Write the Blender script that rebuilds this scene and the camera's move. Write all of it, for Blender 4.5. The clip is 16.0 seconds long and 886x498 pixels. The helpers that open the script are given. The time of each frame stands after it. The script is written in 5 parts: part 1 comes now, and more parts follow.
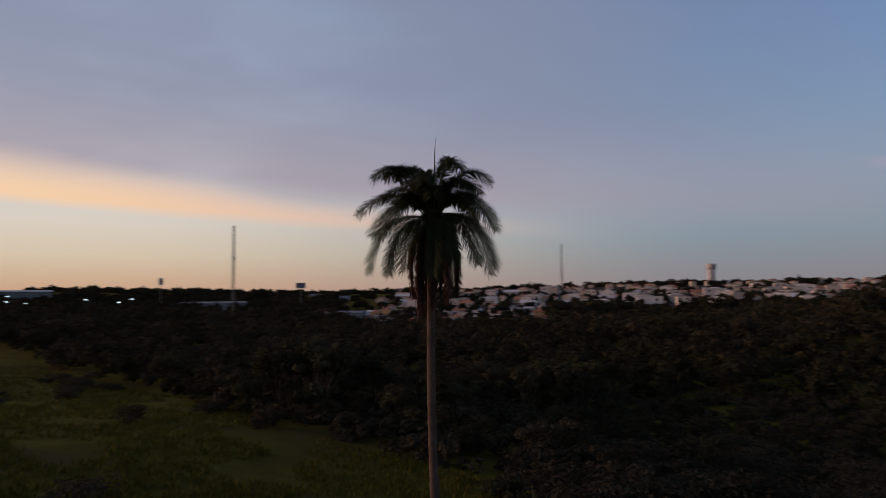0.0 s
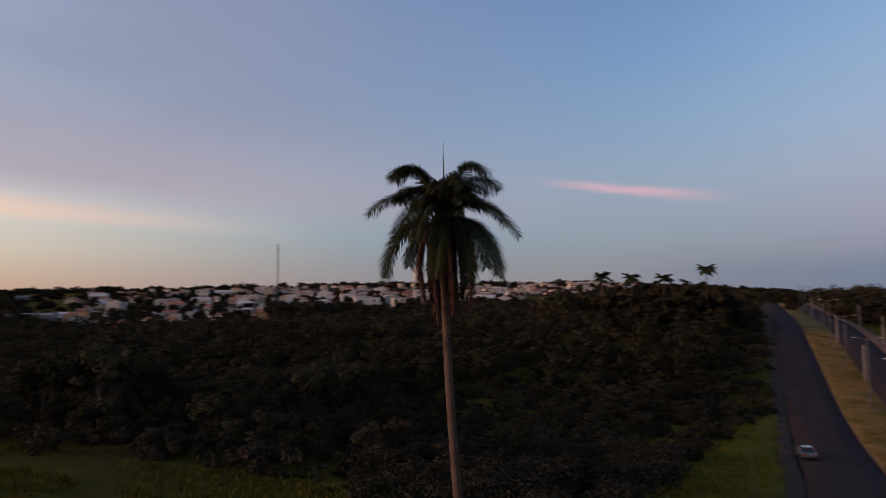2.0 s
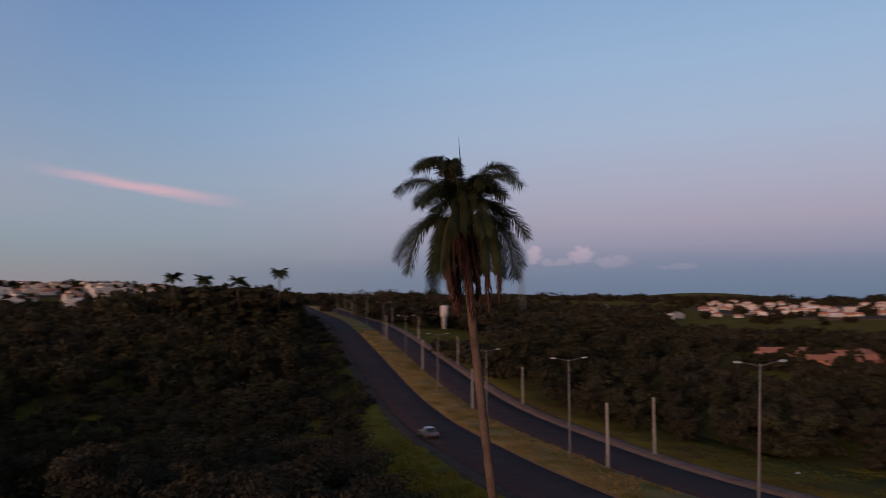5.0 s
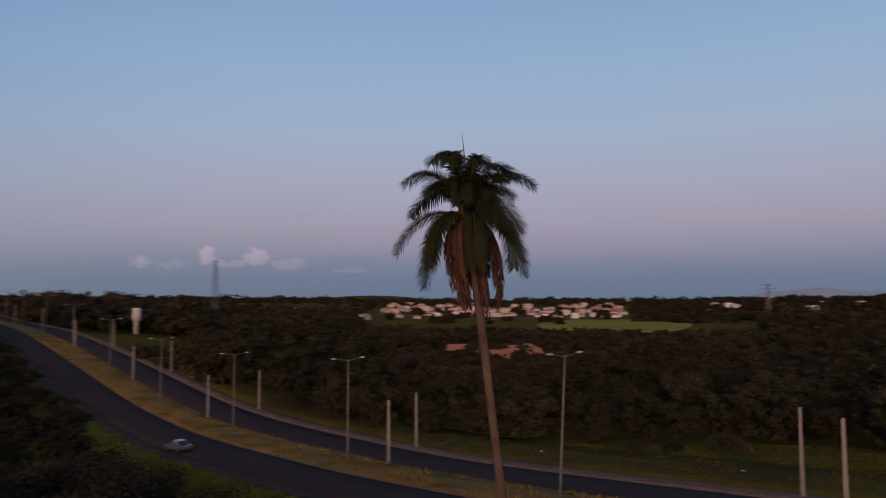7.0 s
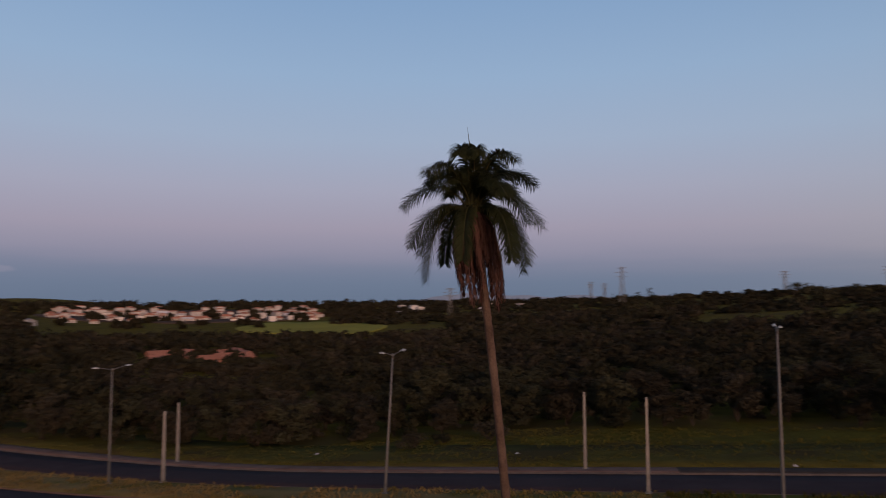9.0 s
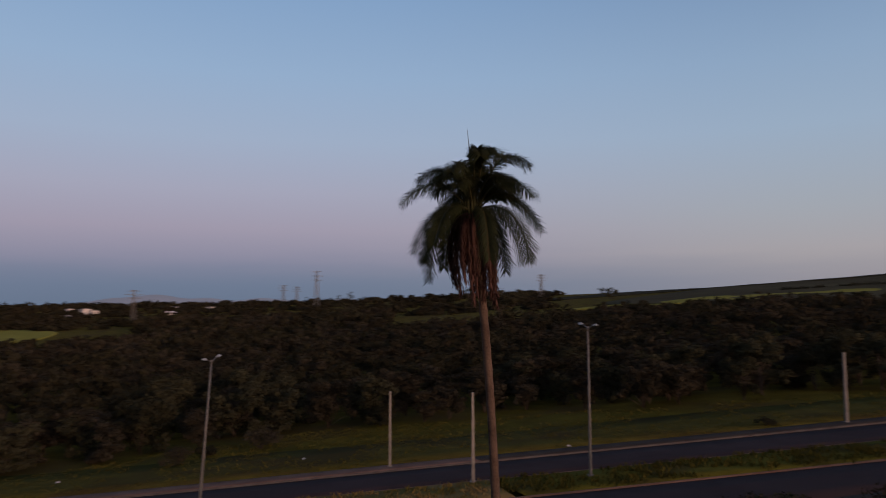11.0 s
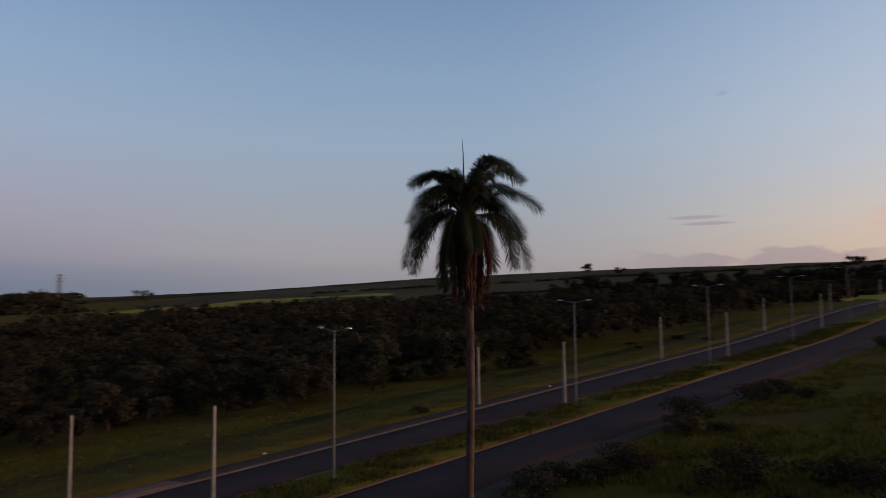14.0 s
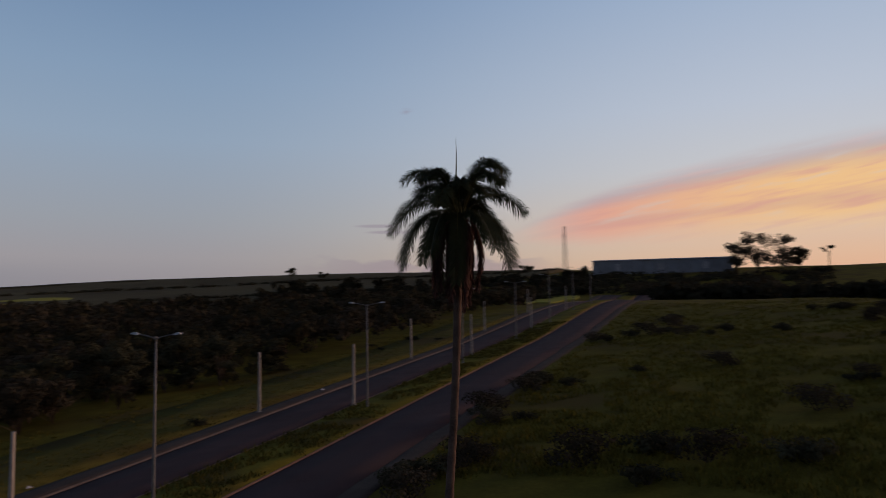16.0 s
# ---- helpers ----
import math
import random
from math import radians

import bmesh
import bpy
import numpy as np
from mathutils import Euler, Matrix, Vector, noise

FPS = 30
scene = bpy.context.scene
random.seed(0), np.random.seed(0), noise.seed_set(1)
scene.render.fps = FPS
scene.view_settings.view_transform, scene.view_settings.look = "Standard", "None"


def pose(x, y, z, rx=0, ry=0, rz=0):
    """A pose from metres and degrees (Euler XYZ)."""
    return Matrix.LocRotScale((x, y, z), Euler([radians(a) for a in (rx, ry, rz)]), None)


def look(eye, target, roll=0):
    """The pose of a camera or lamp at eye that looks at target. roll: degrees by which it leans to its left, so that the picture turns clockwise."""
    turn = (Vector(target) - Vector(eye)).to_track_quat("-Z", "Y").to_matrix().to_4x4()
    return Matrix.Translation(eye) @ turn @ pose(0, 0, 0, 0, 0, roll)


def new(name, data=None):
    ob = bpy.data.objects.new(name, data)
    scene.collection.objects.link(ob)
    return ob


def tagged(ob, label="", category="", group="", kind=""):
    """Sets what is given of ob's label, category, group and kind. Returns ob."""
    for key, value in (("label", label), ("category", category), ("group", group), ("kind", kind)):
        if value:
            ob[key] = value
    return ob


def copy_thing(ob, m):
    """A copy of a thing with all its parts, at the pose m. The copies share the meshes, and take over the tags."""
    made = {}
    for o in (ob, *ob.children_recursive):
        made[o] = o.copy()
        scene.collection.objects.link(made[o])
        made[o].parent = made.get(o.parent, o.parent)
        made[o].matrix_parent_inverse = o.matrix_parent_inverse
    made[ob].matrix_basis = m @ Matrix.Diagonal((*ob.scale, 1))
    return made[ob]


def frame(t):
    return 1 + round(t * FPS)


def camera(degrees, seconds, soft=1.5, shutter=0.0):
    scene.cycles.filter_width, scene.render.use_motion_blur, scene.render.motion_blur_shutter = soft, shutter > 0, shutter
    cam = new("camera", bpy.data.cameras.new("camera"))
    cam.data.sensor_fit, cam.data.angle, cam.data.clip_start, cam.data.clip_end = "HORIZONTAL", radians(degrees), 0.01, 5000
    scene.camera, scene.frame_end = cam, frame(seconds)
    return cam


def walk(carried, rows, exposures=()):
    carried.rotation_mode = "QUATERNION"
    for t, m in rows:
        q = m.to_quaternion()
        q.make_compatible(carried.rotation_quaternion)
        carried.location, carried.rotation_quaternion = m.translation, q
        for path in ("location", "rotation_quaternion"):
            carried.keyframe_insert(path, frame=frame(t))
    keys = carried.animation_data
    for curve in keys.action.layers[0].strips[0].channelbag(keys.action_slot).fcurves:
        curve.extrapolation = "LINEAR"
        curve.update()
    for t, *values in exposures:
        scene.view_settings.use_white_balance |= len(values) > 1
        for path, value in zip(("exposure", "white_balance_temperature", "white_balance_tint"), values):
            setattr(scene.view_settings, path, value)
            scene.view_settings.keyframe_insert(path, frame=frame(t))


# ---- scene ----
# ---------------------------------------------------------------- camera
cam = camera(64.39, 16.0, 0.95, 0.7)
PATH = [
    (0.0, 15.892, -22.754, 14.185, 94.164, 0.613, 36.088),
    (0.5, 13.487, -24.289, 14.259, 94.096, 0.588, 30.276),
    (1.0, 10.920, -25.582, 14.332, 94.064, 0.560, 24.662),
    (1.5, 8.171, -26.631, 14.394, 94.024, 0.508, 18.515),
    (2.0, 5.246, -27.403, 14.431, 93.992, 0.478, 12.346),
    (2.5, 2.187, -27.861, 14.444, 93.952, 0.495, 6.119),
    (3.0, -0.956, -27.971, 14.438, 93.946, 0.481, -0.186),
    (3.5, -4.117, -27.711, 14.421, 93.968, 0.387, -6.580),
    (4.0, -7.237, -27.093, 14.391, 93.981, 0.275, -13.082),
    (4.5, -10.260, -26.129, 14.346, 93.997, 0.193, -19.579),
    (5.0, -13.144, -24.832, 14.292, 94.019, 0.142, -26.072),
    (5.5, -15.852, -23.220, 14.235, 94.046, 0.117, -32.563),
    (6.0, -18.349, -21.319, 14.176, 94.078, 0.111, -39.054),
    (6.5, -20.601, -19.157, 14.119, 94.118, 0.113, -45.547),
    (7.0, -22.579, -16.765, 14.065, 94.165, 0.113, -52.045),
    (7.5, -24.260, -14.170, 13.994, 94.173, 0.110, -58.462),
    (8.0, -25.618, -11.408, 13.915, 94.240, 0.137, -64.776),
    (8.5, -26.658, -8.529, 13.828, 94.278, 0.155, -71.055),
    (9.0, -27.385, -5.576, 13.749, 94.358, 0.165, -77.347),
    (9.5, -27.815, -2.573, 13.691, 94.425, 0.166, -83.659),
    (10.0, -27.938, 0.454, 13.652, 94.480, 0.167, -89.990),
    (10.5, -27.744, 3.476, 13.631, 94.523, 0.173, -96.342),
    (11.0, -27.230, 6.460, 13.628, 94.556, 0.182, -102.716),
    (11.5, -26.394, 9.371, 13.644, 94.580, 0.192, -109.113),
    (12.0, -25.237, 12.172, 13.684, 94.596, 0.195, -115.535),
    (12.5, -23.758, 14.822, 13.725, 94.606, 0.249, -121.873),
    (13.0, -21.982, 17.294, 13.760, 94.603, 0.315, -128.097),
    (13.5, -19.948, 19.565, 13.783, 94.582, 0.381, -134.340),
    (14.0, -17.695, 21.606, 13.802, 94.597, 0.437, -140.637),
    (14.5, -15.264, 23.389, 13.799, 94.622, 0.487, -146.927),
    (15.0, -12.662, 24.901, 13.773, 94.648, 0.580, -152.958),
    (15.5, -9.903, 26.126, 13.734, 94.667, 0.682, -159.272),
    (16.0, -7.010, 27.050, 13.691, 94.698, 0.821, -165.611),
]
EXPOSURES = [(0.0, -0.12), (1.5, 0.06), (3.5, 0.12), (7.0, -0.04), (9.0, -0.05), (12.5, -0.04), (14.5, -0.16), (16.0, -0.24)]
walk(cam, [(r[0], pose(*r[1:])) for r in PATH], EXPOSURES)

# ---------------------------------------------------------------- world and sun
GLOW_AZ = 115.0     # the sun went down here, degrees anticlockwise from +y


def lin(c):
    """A colour from 0..255 to linear light."""
    return tuple(((v / 255 + 0.055) / 1.055) ** 2.4 if v > 10 else v / 255 / 12.92 for v in c)


world = bpy.data.worlds.new("dusk")
scene.world = world
world.use_nodes = True
WN = world.node_tree
WN.nodes.clear()


def wn(kind, **kw):
    n = WN.nodes.new(kind)
    for k, v in kw.items():
        if k == "op":
            n.operation = v
    return n


def plug(sock, v):
    if isinstance(v, bpy.types.NodeSocket):
        WN.links.new(v, sock)
    elif isinstance(v, tuple):
        sock.default_value = (*v, 1.0) if len(v) == 3 and len(sock.default_value) == 4 else v
    else:
        sock.default_value = v


def mth(op, a, b=0.0, c=0.0):
    n = wn("ShaderNodeMath", op=op)
    for s, v in zip(n.inputs, (a, b, c)):
        plug(s, v)
    return n.outputs[0]


def step(v, a, b, lo=0.0, hi=1.0):
    n = wn("ShaderNodeMapRange")
    n.interpolation_type = "SMOOTHSTEP"
    for i, x in enumerate((v, a, b, lo, hi)):
        plug(n.inputs[i], x)
    return n.outputs[0]


def blend(f, a, b, mode="MIX"):
    n = wn("ShaderNodeMix")
    n.data_type, n.blend_type, n.clamp_factor = "RGBA", mode, True
    plug(n.inputs[0], f), plug(n.inputs[6], a), plug(n.inputs[7], b)
    return n.outputs[2]


def ramp(v, stops):
    n = wn("ShaderNodeValToRGB")
    plug(n.inputs[0], v)
    e = n.color_ramp.elements
    while len(e) < len(stops):
        e.new(0.5)
    for el, (p, c) in zip(e, stops):
        el.position, el.color = p, (*lin(c), 1)
    return n.outputs[0]


def cloud_noise(x, y, scale, detail=4.0, seed=0.0):
    comb = wn("ShaderNodeCombineXYZ")
    plug(comb.inputs[0], x), plug(comb.inputs[1], y), plug(comb.inputs[2], seed)
    n = wn("ShaderNodeTexNoise")
    plug(n.inputs["Vector"], comb.outputs[0])
    n.inputs["Scale"].default_value, n.inputs["Detail"].default_value = scale, detail
    return n.outputs[0]


coord = wn("ShaderNodeTexCoord")
sep = wn("ShaderNodeSeparateXYZ")
WN.links.new(coord.outputs["Generated"], sep.inputs[0])
dx, dy, dz = sep.outputs
EL = mth("MULTIPLY", mth("ARCSINE", mth("MINIMUM", mth("MAXIMUM", dz, -1.0), 1.0)), 57.29578)
AZ = mth("MULTIPLY", mth("ARCTAN2", mth("MULTIPLY", dx, -1.0), dy), 57.29578)      # -180..180, + towards the west
AZP = mth("ADD", AZ, mth("MULTIPLY", mth("LESS_THAN", AZ, 0.0), 360.0))            # 0..360
SUNWARD = mth("COSINE", mth("MULTIPLY", mth("SUBTRACT", AZ, GLOW_AZ), 0.0174533))
h = mth("DIVIDE", EL, 60.0)
anti = ramp(h, [(0.0, (104, 115, 136)), (0.025, (114, 124, 146)), (0.058, (139, 139, 160)), (0.1, (160, 154, 173)), (0.15, (164, 166, 187)),
                (0.217, (159, 175, 200)), (0.3, (148, 174, 205)), (0.4, (132, 163, 200)), (0.667, (84, 115, 162)), (1.0, (46, 68, 112))])
north = ramp(h, [(0.0, (140, 130, 134)), (0.042, (139, 142, 149)), (0.083, (136, 152, 165)), (0.15, (139, 160, 181)), (0.217, (129, 157, 188)),
                 (0.3, (113, 147, 188)), (0.4, (96, 132, 181)), (0.667, (64, 92, 140)), (1.0, (40, 60, 104))])
south = ramp(h, [(0.0, (152, 144, 148)), (0.025, (156, 150, 155)), (0.067, (166, 162, 167)), (0.117, (162, 168, 178)), (0.217, (153, 173, 196)),
                 (0.3, (141, 166, 195)), (0.4, (122, 150, 185)), (0.667, (76, 98, 138)), (1.0, (44, 62, 104))])
warm = ramp(h, [(0.0, (200, 152, 128)), (0.03, (210, 178, 150)), (0.06, (218, 200, 176)), (0.1, (222, 211, 198)), (0.17, (212, 212, 216)),
                (0.25, (198, 207, 223)), (0.4, (168, 188, 216)), (0.667, (102, 122, 160)), (1.0, (54, 72, 114))])
NORTHERLY = step(mth("SINE", mth("MULTIPLY", mth("SUBTRACT", AZ, GLOW_AZ), 0.0174533)), 0.3, -0.3)
side = blend(NORTHERLY, south, north)
sky = blend(step(SUNWARD, -0.97, -0.38), anti, side)
sky = blend(step(SUNWARD, -0.22, 0.66), sky, warm)

# low orange light in the south-west
low_warm = mth("MULTIPLY", mth("MULTIPLY", step(EL, 11.0, 0.5), step(SUNWARD, 0.0, 0.75)), mth("SUBTRACT", 1.0, NORTHERLY))
sky = blend(mth("MULTIPLY", low_warm, 0.75), sky, lin((250, 192, 158)))

# a wide mauve sheet with a glowing lower edge in the north-west
n1 = cloud_noise(mth("MULTIPLY", AZ, 0.05), mth("MULTIPLY", EL, 0.16), 1.0, 3.0)
edge = mth("ADD", mth("MULTIPLY", mth("SUBTRACT", AZ, 43.0), 0.062), 6.3)
over = mth("SUBTRACT", mth("ADD", EL, mth("MULTIPLY", n1, 1.0)), mth("ADD", edge, 0.5))
sheet = mth("MULTIPLY", step(over, -0.2, 3.4), mth("MULTIPLY", step(AZ, -16.0, 34.0), step(AZ, 150.0, 100.0)))
sheet = mth("MULTIPLY", sheet, step(n1, 0.1, 0.6, 0.6, 0.95))
sky = blend(mth("MULTIPLY", sheet, 0.85), sky, blend(step(over, 1.0, 11.0), lin((166, 153, 166)), lin((134, 140, 164))))
glow = mth("MULTIPLY", step(over, -0.9, 0.15), step(over, mth("ADD", 1.6, mth("MULTIPLY", step(AZ, 36.0, 75.0), 2.4)), 0.0))
glow = mth("MULTIPLY", glow, mth("MULTIPLY", step(AZ, 20.0, 64.0, 0.0, 0.9), step(AZ, 150.0, 110.0)))
sky = blend(glow, sky, blend(step(AZ, 38.0, 70.0), lin((238, 192, 168)), lin((255, 212, 170))))

# a thin pink streak in the north
n2 = cloud_noise(mth("MULTIPLY", AZ, 0.1), mth("MULTIPLY", EL, 0.8), 1.3, 4.0, 3.0)
line = mth("ADD", mth("ADD", 8.75, mth("MULTIPLY", AZ, 0.12)), mth("MULTIPLY", mth("SUBTRACT", n2, 0.5), 1.2))
off = mth("ABSOLUTE", mth("SUBTRACT", EL, line))
streak = mth("MULTIPLY", step(off, 0.62, 0.0), mth("MULTIPLY", step(AZ, -11.5, -3.0), step(AZ, 6.0, -2.0)))
sky = blend(mth("MULTIPLY", streak, 0.66), sky, lin((220, 172, 182)))

# cumulus heads low in the north-east
n3 = cloud_noise(mth("MULTIPLY", AZ, 0.8), mth("MULTIPLY", EL, 1.1), 1.6, 6.0, 9.0)
puff = 0.0
for a0, e0, aw, ew, amount in ((-28.7, 2.95, 0.7, 0.4, 0.8), (-33.5, 3.4, 0.62, 0.72, 1.0), (-37.1, 3.35, 0.85, 0.72, 1.0), (-35.2, 2.9, 1.6, 0.3, 0.6),
                               (-39.6, 2.85, 1.5, 0.42, 0.5), (-31.2, 2.75, 1.1, 0.36, 0.45), (-44.5, 2.4, 1.2, 0.22, 0.4)):
    da, de = mth("DIVIDE", mth("SUBTRACT", AZ, a0), aw), mth("DIVIDE", mth("SUBTRACT", EL, e0), ew)
    d2 = mth("ADD", mth("MULTIPLY", da, da), mth("MULTIPLY", de, de))
    d2 = mth("ADD", mth("MULTIPLY", d2, 0.8), mth("MULTIPLY", mth("SUBTRACT", n3, 0.5), 4.2))
    puff = mth("MAXIMUM", puff, mth("MULTIPLY", step(d2, 1.3, 0.1), amount))
sky = blend(mth("MULTIPLY", puff, 0.5), sky, lin((204, 178, 190)))

# an orange wedge of high cloud in the south, thickening to the west
far = mth("SUBTRACT", 189.0, AZP)
n4 = cloud_noise(mth("MULTIPLY", AZP, 0.09), mth("SUBTRACT", EL, mth("MULTIPLY", far, 0.13)), 0.9, 5.0, 5.0)
ELN = mth("ADD", EL, mth("MULTIPLY", mth("SUBTRACT", n4, 0.5), 1.1))
low = mth("ADD", 5.2, mth("MULTIPLY", far, 0.03))
top = mth("ADD", 5.9, mth("MULTIPLY", 6.4, mth("SUBTRACT", 1.0, mth("EXPONENT", mth("MULTIPLY", far, -0.075)))))
rel = mth("DIVIDE", mth("SUBTRACT", ELN, low), mth("MAXIMUM", mth("SUBTRACT", top, low), 0.3))
wedge = mth("MULTIPLY", mth("MULTIPLY", step(rel, -0.3, 0.25), step(rel, 1.2, 0.7)), mth("MULTIPLY", step(far, -1.0, 8.0), step(AZP, 95.0, 125.0)))
body = blend(step(far, 4.0, 24.0), lin((236, 170, 152)), lin((255, 204, 142)))
body = blend(mth("MULTIPLY", step(mth("ABSOLUTE", mth("SUBTRACT", rel, 0.27)), 0.16, 0.02), 0.4), body, lin((206, 160, 156)))
body = blend(mth("MULTIPLY", step(rel, 0.6, 0.95), 0.8), body, lin((178, 162, 176)))
n7 = cloud_noise(mth("MULTIPLY", AZP, 0.12), mth("MULTIPLY", mth("SUBTRACT", EL, mth("MULTIPLY", far, 0.16)), 1.0), 1.6, 6.0, 12.0)
body = blend(step(n7, 0.48, 0.7, 0.0, 0.6), body, lin((226, 164, 152)))
wedge = mth("MULTIPLY", wedge, step(n7, 0.25, 0.45, 0.55, 1.0))
sky = blend(mth("MULTIPLY", wedge, 0.92), sky, body)

# low purple heads under it, and two thin grey streaks
n5 = cloud_noise(mth("MULTIPLY", AZP, 0.14), mth("MULTIPLY", EL, 0.35), 1.5, 4.0, 2.0)
heads = mth("ADD", n5, step(EL, 5.4, 2.6, -0.3, 0.12))
heads = mth("MULTIPLY", step(heads, 0.42, 0.52), mth("MULTIPLY", step(AZP, 184.0, 190.0), step(AZP, 208.0, 198.0)))
for a0, e0 in ((199.5, 6.6), (198.6, 6.1)):
    da, de = mth("DIVIDE", mth("SUBTRACT", AZP, a0), 2.2), mth("DIVIDE", mth("SUBTRACT", EL, e0), 0.16)
    heads = mth("MAXIMUM", heads, step(mth("ADD", mth("MULTIPLY", da, da), mth("MULTIPLY", de, de)), 1.2, 0.2))
sky = blend(mth("MULTIPLY", heads, 0.5), sky, lin((150, 136, 154)))

# a dull blue bank under the pink belt in the east
n6 = cloud_noise(mth("MULTIPLY", AZ, 0.06), mth("MULTIPLY", EL, 0.5), 1.2, 4.0, 7.0)
bank = mth("MULTIPLY", step(mth("ADD", EL, mth("MULTIPLY", n6, 3.0)), 6.0, 3.0), mth("MULTIPLY", step(AZ, -150.0, -112.0), step(AZ, 4.0, -14.0)))
sky = blend(mth("MULTIPLY", bank, 0.42), sky, lin((104, 122, 147)))

nishita = wn("ShaderNodeTexSky")
nishita.sky_type, nishita.sun_disc = "NISHITA", False
nishita.sun_elevation, nishita.sun_rotation = radians(-2.0), radians(-GLOW_AZ)
bg_a, bg_b, add, out = wn("ShaderNodeBackground"), wn("ShaderNodeBackground"), wn("ShaderNodeAddShader"), wn("ShaderNodeOutputWorld")
plug(bg_a.inputs[0], sky), plug(bg_b.inputs[0], nishita.outputs[0])
bg_a.inputs[1].default_value, bg_b.inputs[1].default_value = 1.0, 0.05
WN.links.new(bg_a.outputs[0], add.inputs[0]), WN.links.new(bg_b.outputs[0], add.inputs[1])
WN.links.new(add.outputs[0], out.inputs[0])

sun_data = bpy.data.lights.new("afterglow", "SUN")
sun_data.energy, sun_data.angle, sun_data.color = 3.6, radians(24), (1.0, 0.61, 0.44)
sun = new("afterglow", sun_data)
ga, ge = radians(GLOW_AZ + 5.0), radians(6.0)
sun.matrix_world = look((0, 0, 60), Vector((0, 0, 60)) - Vector((-math.sin(ga) * math.cos(ge), math.cos(ga) * math.cos(ge), math.sin(ge))))


# ---------------------------------------------------------------- materials
def material(name, dark, light, scale=4.0, rough=0.85, fine=40.0, bump=0.25, metal=0.0, vary=0.0, patch=None, emit=0.0, spec=0.3, thin=0.0):
    """Two tones mixed by a coarse and a fine noise, with a fine relief; vary: how far each object or island differs;
    patch: a third tone in large patches and their size; emit: light given off; thin: share of light that passes through a leaf."""
    m = bpy.data.materials.new(name)
    m.use_nodes = True
    nt = m.node_tree
    b = nt.nodes["Principled BSDF"]
    tc = nt.nodes.new("ShaderNodeTexCoord")

    def noise_at(s, detail):
        n = nt.nodes.new("ShaderNodeTexNoise")
        n.inputs["Scale"].default_value, n.inputs["Detail"].default_value = s, detail
        nt.links.new(tc.outputs["Object"], n.inputs["Vector"])
        return n.outputs[0]

    def mixed(f, a, c):
        n = nt.nodes.new("ShaderNodeMix")
        n.data_type = "RGBA"
        for s, v in ((n.inputs[0], f), (n.inputs[6], a), (n.inputs[7], c)):
            if isinstance(v, bpy.types.NodeSocket):
                nt.links.new(v, s)
            else:
                s.default_value = (*v, 1.0) if isinstance(v, tuple) else v
        return n.outputs[2]

    def spread(v, lo, hi):
        n = nt.nodes.new("ShaderNodeMapRange")
        n.inputs[1].default_value, n.inputs[2].default_value = lo, hi
        nt.links.new(v, n.inputs[0])
        return n.outputs[0]

    coarse, grain_n = noise_at(scale, 4.0), noise_at(fine, 5.0)
    add_n = nt.nodes.new("ShaderNodeMath")
    add_n.operation = "MULTIPLY_ADD"
    nt.links.new(grain_n, add_n.inputs[0])
    add_n.inputs[1].default_value = 0.6
    nt.links.new(coarse, add_n.inputs[2])
    col = mixed(spread(add_n.outputs[0], 0.5, 1.1), dark, light)
    if patch:
        col = mixed(spread(noise_at(patch[1], 3.0), 0.5, 0.64), col, patch[0])
    if vary:
        info = nt.nodes.new("ShaderNodeObjectInfo")
        geo = nt.nodes.new("ShaderNodeNewGeometry")
        s = nt.nodes.new("ShaderNodeMath")
        s.operation = "MULTIPLY_ADD"
        s.inputs[1].default_value = 1.5
        half_ = nt.nodes.new("ShaderNodeMath")
        half_.operation = "MULTIPLY"
        half_.inputs[1].default_value = 0.5
        nt.links.new(geo.outputs["Random Per Island"], half_.inputs[0])
        nt.links.new(info.outputs["Random"], s.inputs[0]), nt.links.new(half_.outputs[0], s.inputs[2])
        hsv = nt.nodes.new("ShaderNodeHueSaturation")
        rng = nt.nodes.new("ShaderNodeMapRange")
        nt.links.new(s.outputs[0], rng.inputs[0])
        rng.inputs[2].default_value, rng.inputs[3].default_value, rng.inputs[4].default_value = 2.0, 1 - vary, 1 + vary
        nt.links.new(rng.outputs[0], hsv.inputs["Value"])
        nt.links.new(col, hsv.inputs["Color"])
        col = hsv.outputs[0]
    nt.links.new(col, b.inputs["Base Color"])
    b.inputs["Roughness"].default_value, b.inputs["Metallic"].default_value = rough, metal
    b.inputs["Specular IOR Level"].default_value = spec
    if bump:
        bp = nt.nodes.new("ShaderNodeBump")
        bp.inputs["Strength"].default_value, bp.inputs["Distance"].default_value = bump, 0.05
        nt.links.new(grain_n, bp.inputs["Height"])
        nt.links.new(bp.outputs[0], b.inputs["Normal"])
    if thin:
        tl, mx = nt.nodes.new("ShaderNodeBsdfTranslucent"), nt.nodes.new("ShaderNodeMixShader")
        nt.links.new(col, tl.inputs[0])
        mx.inputs[0].default_value = thin
        nt.links.new(b.outputs[0], mx.inputs[1]), nt.links.new(tl.outputs[0], mx.inputs[2])
        nt.links.new(mx.outputs[0], nt.nodes["Material Output"].inputs[0])
    if emit:
        b.inputs["Emission Color"].default_value, b.inputs["Emission Strength"].default_value = (*light, 1), emit
    return m


